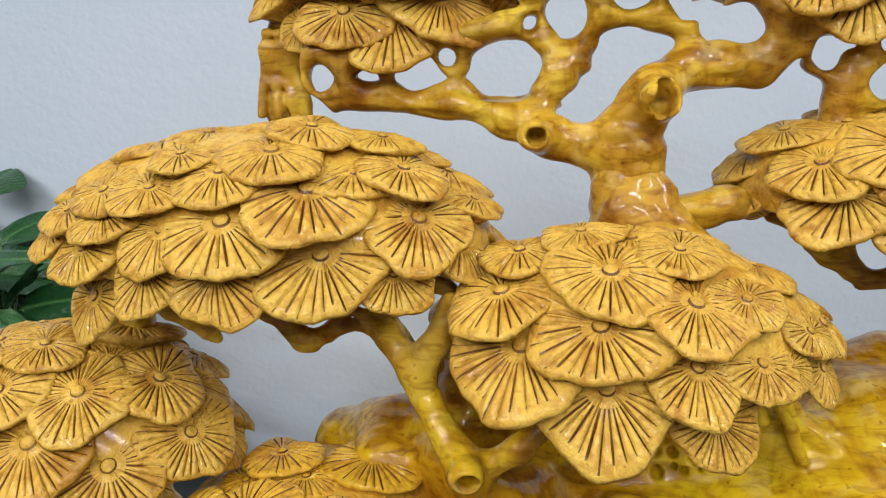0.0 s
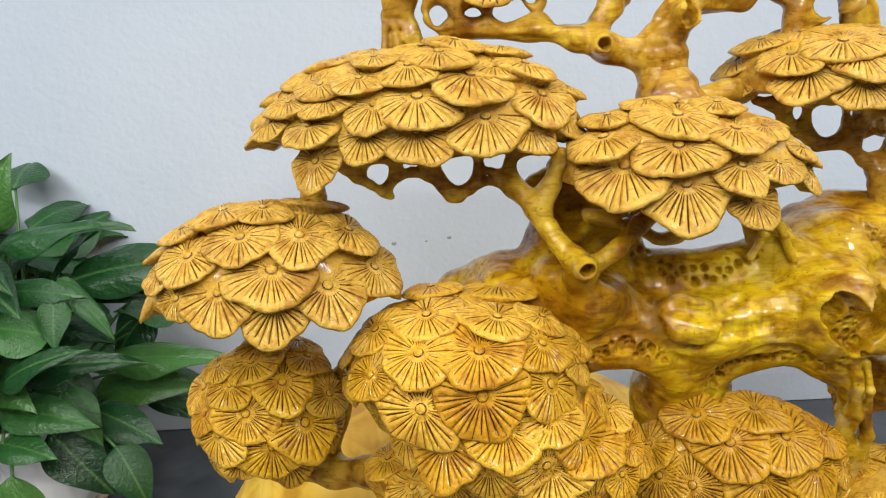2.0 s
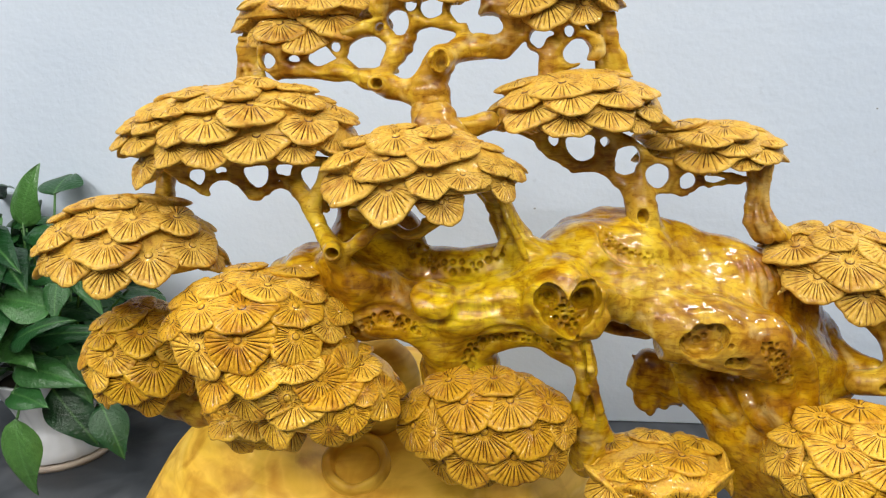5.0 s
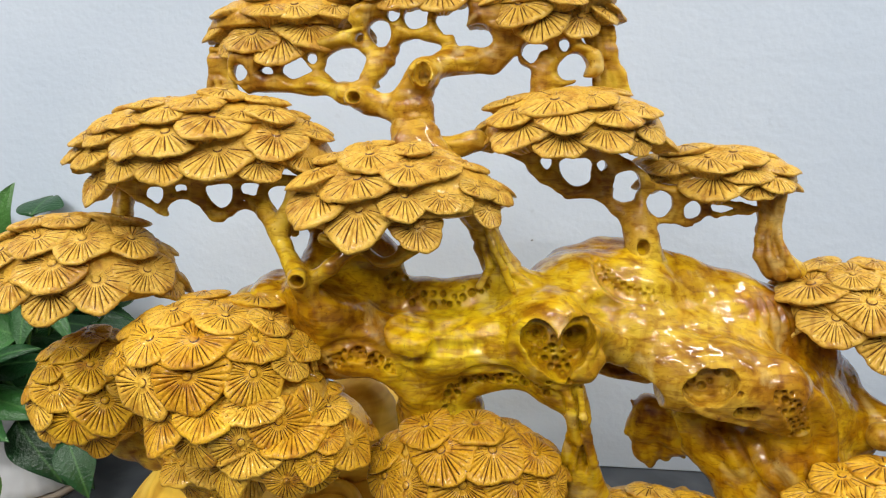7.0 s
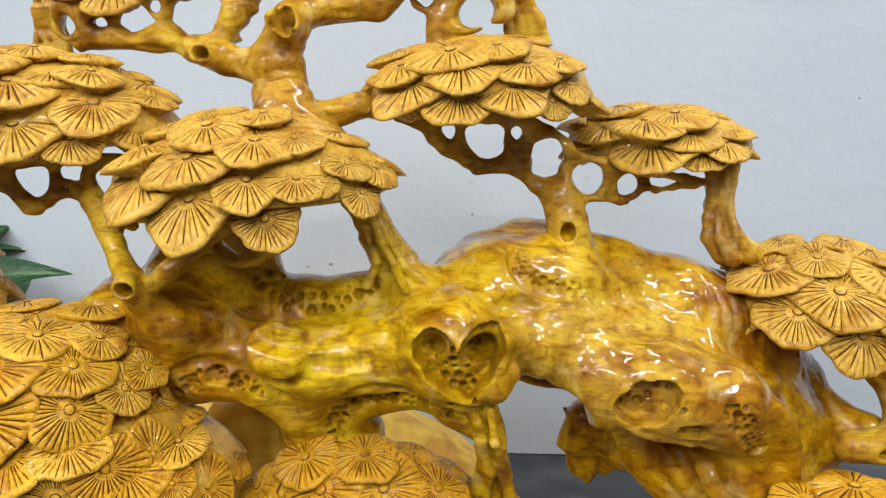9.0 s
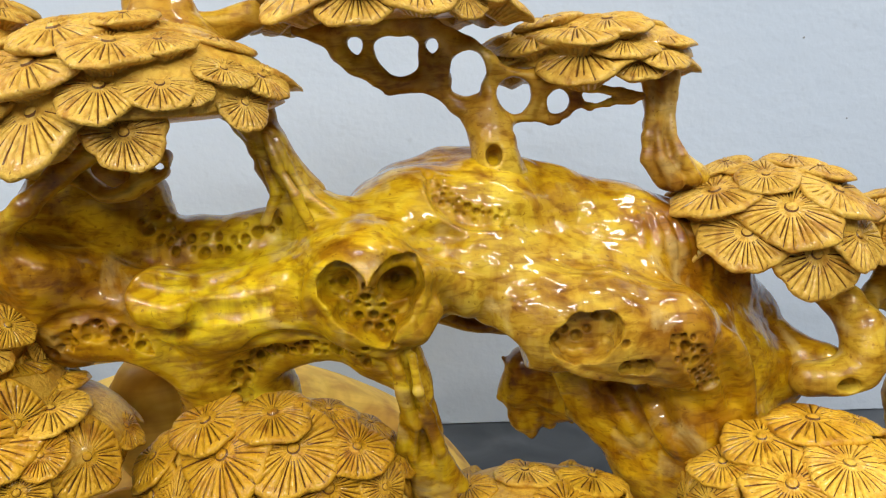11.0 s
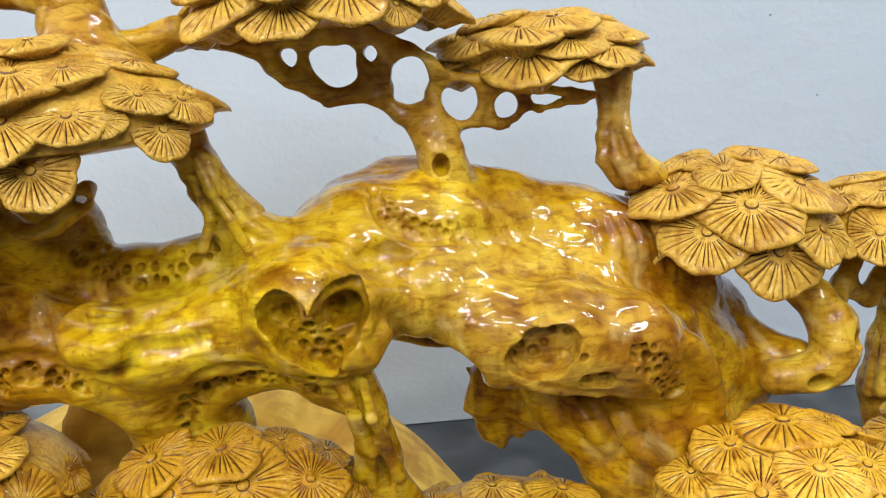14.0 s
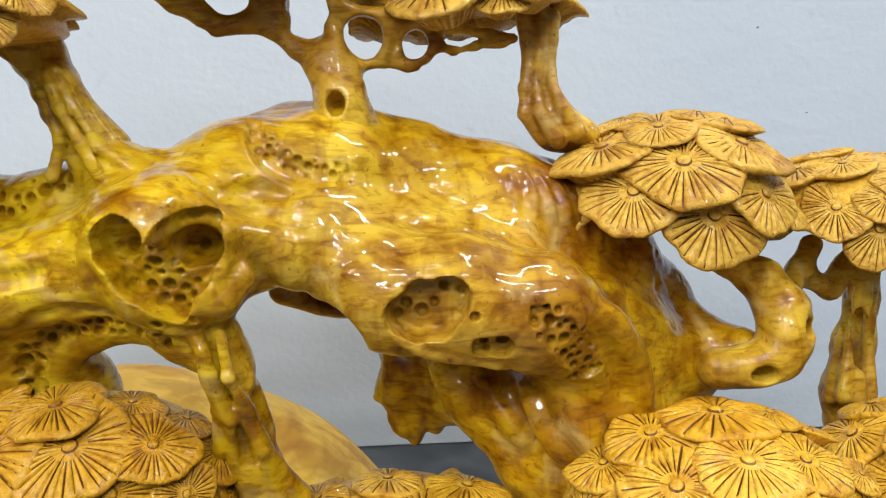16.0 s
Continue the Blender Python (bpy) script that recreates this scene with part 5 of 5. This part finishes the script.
foliage_pad(tree, (0.467, 0.622, 0.403), (0.107, 0.100, 0.040), [
    (-0.02, 0.29, 0.96, 0.034), (0.63, 0.28, 0.73, 0.040), (-0.57, 0.11, 0.81, 0.028), (0.30, -0.32, 0.90, 0.038),
    (-0.20, -0.58, 0.79, 0.028), (0.99, -0.10, -0.05, 0.029), (-0.92, -0.10, 0.38, 0.022),
], under=0.95, rise=0.3)
foliage_pad(tree, (0.726, 0.598, 0.436), (0.123, 0.120, 0.072), [
    (0.06, 0.14, 0.99, 0.047), (0.44, 0.23, 0.87, 0.026), (0.72, 0.24, 0.65, 0.020), (-0.40, -0.05, 0.92, 0.036),
    (-0.71, -0.15, 0.69, 0.029), (0.06, -0.44, 0.90, 0.040), (0.41, -0.38, 0.83, 0.030), (-0.37, -0.54, 0.75, 0.042),
    (-0.87, -0.35, 0.35, 0.029), (0.06, -0.77, 0.63, 0.040), (0.55, -0.71, 0.44, 0.026), (-0.46, -0.80, 0.38, 0.038),
    (0.78, -0.28, 0.57, 0.019), (-0.77, -0.61, 0.18, 0.023),
], under=0.95, rise=0.3)
foliage_pad(tree, (0.907, 0.640, 0.406), (0.068, 0.100, 0.080), [
    (-0.69, 0.17, 0.71, 0.038), (-0.22, 0.45, 0.86, 0.030), (-0.27, -0.32, 0.91, 0.027), (-0.61, -0.52, 0.60, 0.030),
    (-0.53, -0.81, 0.24, 0.029), (-0.22, -0.68, 0.70, 0.028),
], under=0.95, rise=0.3)
foliage_pad(tree, (0.728, 0.745, 0.660), (0.110, 0.105, 0.078), [
    (-0.51, 0.14, 0.85, 0.027), (-0.16, -0.48, 0.86, 0.032), (0.44, -0.21, 0.87, 0.035), (-0.61, -0.42, 0.68, 0.045),
    (-0.06, -0.85, 0.52, 0.047), (0.45, -0.61, 0.65, 0.041), (-0.44, -0.86, 0.25, 0.041), (0.13, -0.99, -0.01, 0.045),
    (0.57, -0.81, 0.14, 0.037), (0.27, 0.00, 0.96, 0.033), (-0.33, 0.11, 0.94, 0.028),
], rise=0.55)
foliage_pad(tree, (0.916, 0.775, 0.631), (0.098, 0.095, 0.060), [
    (-0.64, -0.12, 0.76, 0.036), (-0.33, -0.40, 0.86, 0.029), (-0.55, -0.78, 0.30, 0.032), (-0.25, -0.97, 0.02, 0.034),
    (-0.16, -0.90, 0.42, 0.027), (-0.29, 0.28, 0.92, 0.030), (0.08, -0.76, 0.64, 0.029), (0.19, -0.96, 0.18, 0.031),
], rise=0.55)
foliage_pad(tree, (0.354, 0.688, 0.901), (0.123, 0.105, 0.072), [
    (-0.11, -0.86, 0.49, 0.041), (-0.12, -0.98, 0.13, 0.035), (0.30, -0.93, 0.21, 0.036), (-0.52, -0.81, 0.27, 0.043),
    (-0.61, -0.60, 0.51, 0.039), (0.41, -0.77, 0.49, 0.038), (0.60, -0.80, 0.00, 0.022), (-0.20, -0.71, 0.67, 0.043),
    (0.17, -0.67, 0.72, 0.034), (0.74, -0.64, 0.21, 0.026), (0.67, -0.52, 0.53, 0.029), (-0.69, -0.07, 0.72, 0.034),
])
foliage_pad(tree, (0.553, 0.762, 0.843), (0.106, 0.085, 0.052), [
    (-0.74, 0.12, 0.66, 0.040), (-0.83, -0.46, 0.32, 0.029), (-0.61, -0.58, 0.55, 0.041), (-0.20, -0.95, 0.24, 0.047),
    (-0.24, -0.74, 0.63, 0.045), (0.32, -0.95, 0.03, 0.028), (-0.46, -0.17, 0.87, 0.039), (0.07, -0.65, 0.76, 0.041),
    (0.19, -0.91, 0.37, 0.034), (0.57, -0.80, 0.19, 0.034),
], rise=1.2)
foliage_pad(tree, (-0.044, 0.760, 1.056), (0.118, 0.090, 0.056), [
    (0.47, -0.88, -0.03, 0.047), (0.72, -0.56, 0.41, 0.039), (0.13, -0.96, -0.26, 0.046), (-0.22, -0.95, -0.20, 0.038),
    (0.29, -0.86, 0.42, 0.040), (-0.55, -0.75, -0.37, 0.027), (-0.02, -0.92, 0.40, 0.037), (0.67, -0.07, 0.74, 0.039),
], rise=1.2)
foliage_pad(tree, (0.318, 0.745, 1.072), (0.094, 0.085, 0.038), [
    (-0.40, -0.92, -0.03, 0.042), (-0.07, -0.94, -0.34, 0.043), (0.48, -0.75, -0.46, 0.033), (0.86, -0.48, -0.19, 0.025),
    (-0.75, -0.57, 0.34, 0.033), (0.24, -0.95, 0.19, 0.028), (-0.20, -0.77, 0.61, 0.035),
], rise=1.2)
foliage_pad(tree, (0.151, 0.750, 1.106), (0.117, 0.080, 0.060), [
    (-0.19, -0.97, -0.13, 0.041), (0.30, -0.94, -0.18, 0.044), (0.06, -0.98, 0.19, 0.044), (-0.45, -0.89, 0.02, 0.037),
    (0.66, -0.75, -0.02, 0.041),
], rise=1.2)


# ---- the domed base ----
def dome_base():
    bm = bmesh.new()
    bmesh.ops.create_icosphere(bm, subdivisions=6, radius=1)
    for v in bm.verts:
        p = v.co.copy()
        f = 1 + 0.012 * noise.noise(p * 4)
        v.co = Vector((-0.032 + 0.53 * p.x * f, 0.975 + 0.47 * p.y * f, max(0.002, -0.062 + 0.479 * p.z * f)))
    return part("base", bm, BURL, tree, "smooth rounded burl base, polished honey wood")


base = dome_base()


def dome_knot(x, y, z):
    """A grown-over knot: a thick raised lip round a deep whorl."""
    prof = [(0.060, -0.03), (0.059, 0.002), (0.055, 0.014), (0.049, 0.020), (0.043, 0.017), (0.039, 0.006), (0.036, -0.006), (0.030, -0.014), (0.024, -0.013), (0.018, -0.007), (0.012, -0.009), (0.005, -0.013)]
    bm = lathe(prof, 48)
    for v in bm.verts:
        v.co += Vector((0, 0, 0.007 * noise.noise(v.co * 38))) + v.co * 0.09 * noise.noise(v.co * 16)
    ob = part("knot", bm, BURL, base, "ring-shaped knot with a thick lip in the burl")
    n = Vector((x + 0.032, (y - 0.975) * 1.2, z + 0.062)).normalized()
    ob.matrix_basis = Matrix.Translation((x, y, z)) @ n.to_track_quat("Z", "Y").to_matrix().to_4x4() @ Matrix.Diagonal((1.0, 0.95, 1, 1))


dome_knot(-0.003, 0.716, 0.334)


def burl_lobe():
    """A rounded stump of burl that swells out of the dome behind the lower pads."""
    bm = bmesh.new()
    bmesh.ops.create_icosphere(bm, subdivisions=4, radius=1)
    for v in bm.verts:
        p = v.co.copy()
        f = 1 + 0.10 * noise.noise(p * 1.6 + Vector((3, 1, 7))) + 0.02 * noise.noise(p * 7)
        v.co = Vector((0.031 + 0.068 * p.x * f, 0.785 + 0.055 * p.y * f, 0.447 + 0.088 * p.z * f))
    part("burl_lobe", bm, BURL, base, "pale rounded swelling of the burl")


burl_lobe()


# ---- the potted plant ----
def leaf_mesh(seed):
    """A pointed heart-shaped leaf of length 1 along +y, folded along its midrib and drooping at the tip."""
    rng = random.Random(seed)
    n, width, droop = 12, rng.uniform(0.29, 0.36), rng.uniform(0.25, 0.5)
    verts, faces = [], []
    for side in (0, 1):
        for i in range(n + 1):
            u = i / n
            w = width * (math.sin(math.pi * u ** 0.72) ** 0.85) * (1 - 0.25 * u) if 0 < i < n else 0.0
            for j in range(-3, 4):
                x = w * j / 3
                wave = 0.03 * math.sin(8 * u + seed + 1.6 * j)
                z = 0.5 * abs(x) - 0.75 * x * x / width - droop * u * u + wave * abs(j) / 3 - (0.006 if side else 0)
                verts.append((x, u, z))
    m = 7
    half = (n + 1) * m
    for i in range(n):
        for j in range(m - 1):
            a = i * m + j
            faces.append((a, a + 1, a + m + 1, a + m))
            faces.append((half + a, half + a + m, half + a + m + 1, half + a + 1))
    me = bpy.data.meshes.new("leaf")
    me.from_pydata(verts, [], faces)
    me.materials.append(LEAF)
    me.polygons.foreach_set("use_smooth", np.full(len(faces), True))
    me.update()
    return me


def leaf_at(plant, base, tip, half):
    """A leaf from its base to its tip, with a stalk that rises out of the pot."""
    base, tip = Vector(base) - plant.location, Vector(tip) - plant.location
    along = tip - base
    y = along.normalized()
    n = Vector((random.uniform(-0.25, 0.25), random.uniform(-0.75, -0.3), 0.8))
    n = (n - y * n.dot(y)).normalized()
    x = y.cross(n)
    ob = new("leaf", LEAVES[random.randrange(len(LEAVES))])
    ob.parent = plant
    s = along.length * 1.08
    ob.matrix_basis = Matrix.Translation(base) @ Matrix((x, y, n)).transposed().to_4x4() @ Matrix.Diagonal((half / 0.3, s, s, 1))
    root = Vector((random.uniform(-0.06, 0.06), random.uniform(-0.06, 0.06), 0.2))
    mid = (root + base) / 2 + Vector((0, 0, 0.06))
    pts = [root * (1 - u) ** 2 + mid * 2 * u * (1 - u) + (base + y * 0.01) * u * u for u in (0, 0.2, 0.4, 0.6, 0.8, 1)]
    part("stalk", tube(pts, 0.0045, 0.003), STEM, plant)


def potted_plant(x, y):
    plant = new("potted_plant")
    plant.location = (x, y, 0)
    tagged(plant, "lush green broad-leaved plant in a white fluted pot on the floor", "potted plant")
    part("pot", lathe([(0.118, 0.018), (0.126, 0.022), (0.118, 0.045), (0.095, 0.085), (0.09, 0.11), (0.11, 0.16), (0.145, 0.235), (0.152, 0.245), (0.142, 0.245), (0.125, 0.2)], 88, 0.03), POT, plant, "white fluted ceramic pot")
    part("saucer", lathe([(0.12, 0.0), (0.132, 0.0), (0.138, 0.014), (0.131, 0.018), (0.11, 0.012)]), POTFOOT, plant, "pale clay saucer")
    part("soil", lathe([(0.12, 0.19), (0.13, 0.215), (0.02, 0.225)], 32), SOIL, plant)
    return plant


LEAVES = [leaf_mesh(s) for s in range(8)]
random.seed(21)
plant = potted_plant(-1.0, 1.315)
for _ in range(210):
    az, u = random.uniform(0, 2 * math.pi), random.random()
    reach = 0.10 + 0.30 * random.random() ** 0.7
    b = plant.location + Vector((-0.06 + 0.55 * reach * math.cos(az), 0.45 * reach * math.sin(az), 0.2 + 0.5 * u))
    e = b + Vector((math.cos(az + random.uniform(-0.5, 0.5)), math.sin(az + random.uniform(-0.5, 0.5)) * 0.6, random.uniform(-0.5, 0.35))).normalized() * random.uniform(0.15, 0.24)
    e.y, b.y = min(e.y, 1.57), min(b.y, 1.56)
    if e.x < -0.86 and (e.z > 0.32 or e.y > 1.4):
        leaf_at(plant, b, e, random.uniform(0.045, 0.07))

leaf_at(plant, (-0.948, 1.230, 0.613), (-0.718, 1.170, 0.711), 0.049)
leaf_at(plant, (-0.856, 1.280, 0.523), (-0.598, 1.220, 0.623), 0.063)
leaf_at(plant, (-0.840, 1.310, 0.494), (-0.680, 1.250, 0.531), 0.030)
leaf_at(plant, (-0.936, 1.180, 0.537), (-0.805, 1.120, 0.576), 0.037)
leaf_at(plant, (-0.820, 1.150, 0.530), (-0.808, 1.090, 0.475), 0.033)
leaf_at(plant, (-0.840, 1.210, 0.551), (-0.726, 1.150, 0.492), 0.024)
leaf_at(plant, (-0.919, 1.330, 0.503), (-0.830, 1.270, 0.644), 0.049)
leaf_at(plant, (-0.929, 1.150, 0.376), (-0.728, 1.090, 0.467), 0.037)
leaf_at(plant, (-0.910, 1.080, 0.389), (-0.791, 1.020, 0.501), 0.036)
leaf_at(plant, (-0.819, 1.310, 0.331), (-0.564, 1.250, 0.390), 0.048)
leaf_at(plant, (-0.801, 1.370, 0.282), (-0.582, 1.310, 0.252), 0.045)
leaf_at(plant, (-0.866, 1.330, 0.243), (-0.681, 1.270, 0.329), 0.052)
leaf_at(plant, (-0.951, 1.130, 0.319), (-0.793, 1.070, 0.343), 0.043)
leaf_at(plant, (-0.849, 1.180, 0.330), (-0.777, 1.120, 0.266), 0.035)
leaf_at(plant, (-0.826, 1.230, 0.259), (-0.687, 1.170, 0.237), 0.048)
leaf_at(plant, (-0.878, 1.150, 0.255), (-0.766, 1.090, 0.172), 0.055)
leaf_at(plant, (-0.754, 1.150, 0.217), (-0.680, 1.090, 0.140), 0.042)
leaf_at(plant, (-0.939, 1.090, 0.268), (-0.829, 1.030, 0.290), 0.038)
leaf_at(plant, (-0.904, 1.050, 0.224), (-0.880, 0.990, 0.061), 0.042)
leaf_at(plant, (-0.802, 1.430, 0.203), (-0.686, 1.370, 0.182), 0.032)
leaf_at(plant, (-0.989, 1.280, 0.635), (-0.945, 1.220, 0.760), 0.047)
leaf_at(plant, (-0.689, 1.390, 0.399), (-0.751, 1.330, 0.470), 0.052)
leaf_at(plant, (-0.737, 1.390, 0.422), (-0.823, 1.330, 0.356), 0.055)
leaf_at(plant, (-0.829, 1.130, 0.463), (-0.913, 1.070, 0.533), 0.051)
leaf_at(plant, (-0.974, 1.330, 0.396), (-0.829, 1.270, 0.451), 0.043)
leaf_at(plant, (-0.675, 1.360, 0.527), (-0.756, 1.300, 0.512), 0.060)
leaf_at(plant, (-1.020, 1.330, 0.521), (-0.892, 1.270, 0.679), 0.055)
leaf_at(plant, (-0.887, 1.280, 0.133), (-0.773, 1.220, 0.081), 0.058)
leaf_at(plant, (-0.975, 1.310, 0.339), (-0.833, 1.250, 0.308), 0.053)
leaf_at(plant, (-0.796, 1.330, 0.211), (-0.882, 1.270, 0.138), 0.055)
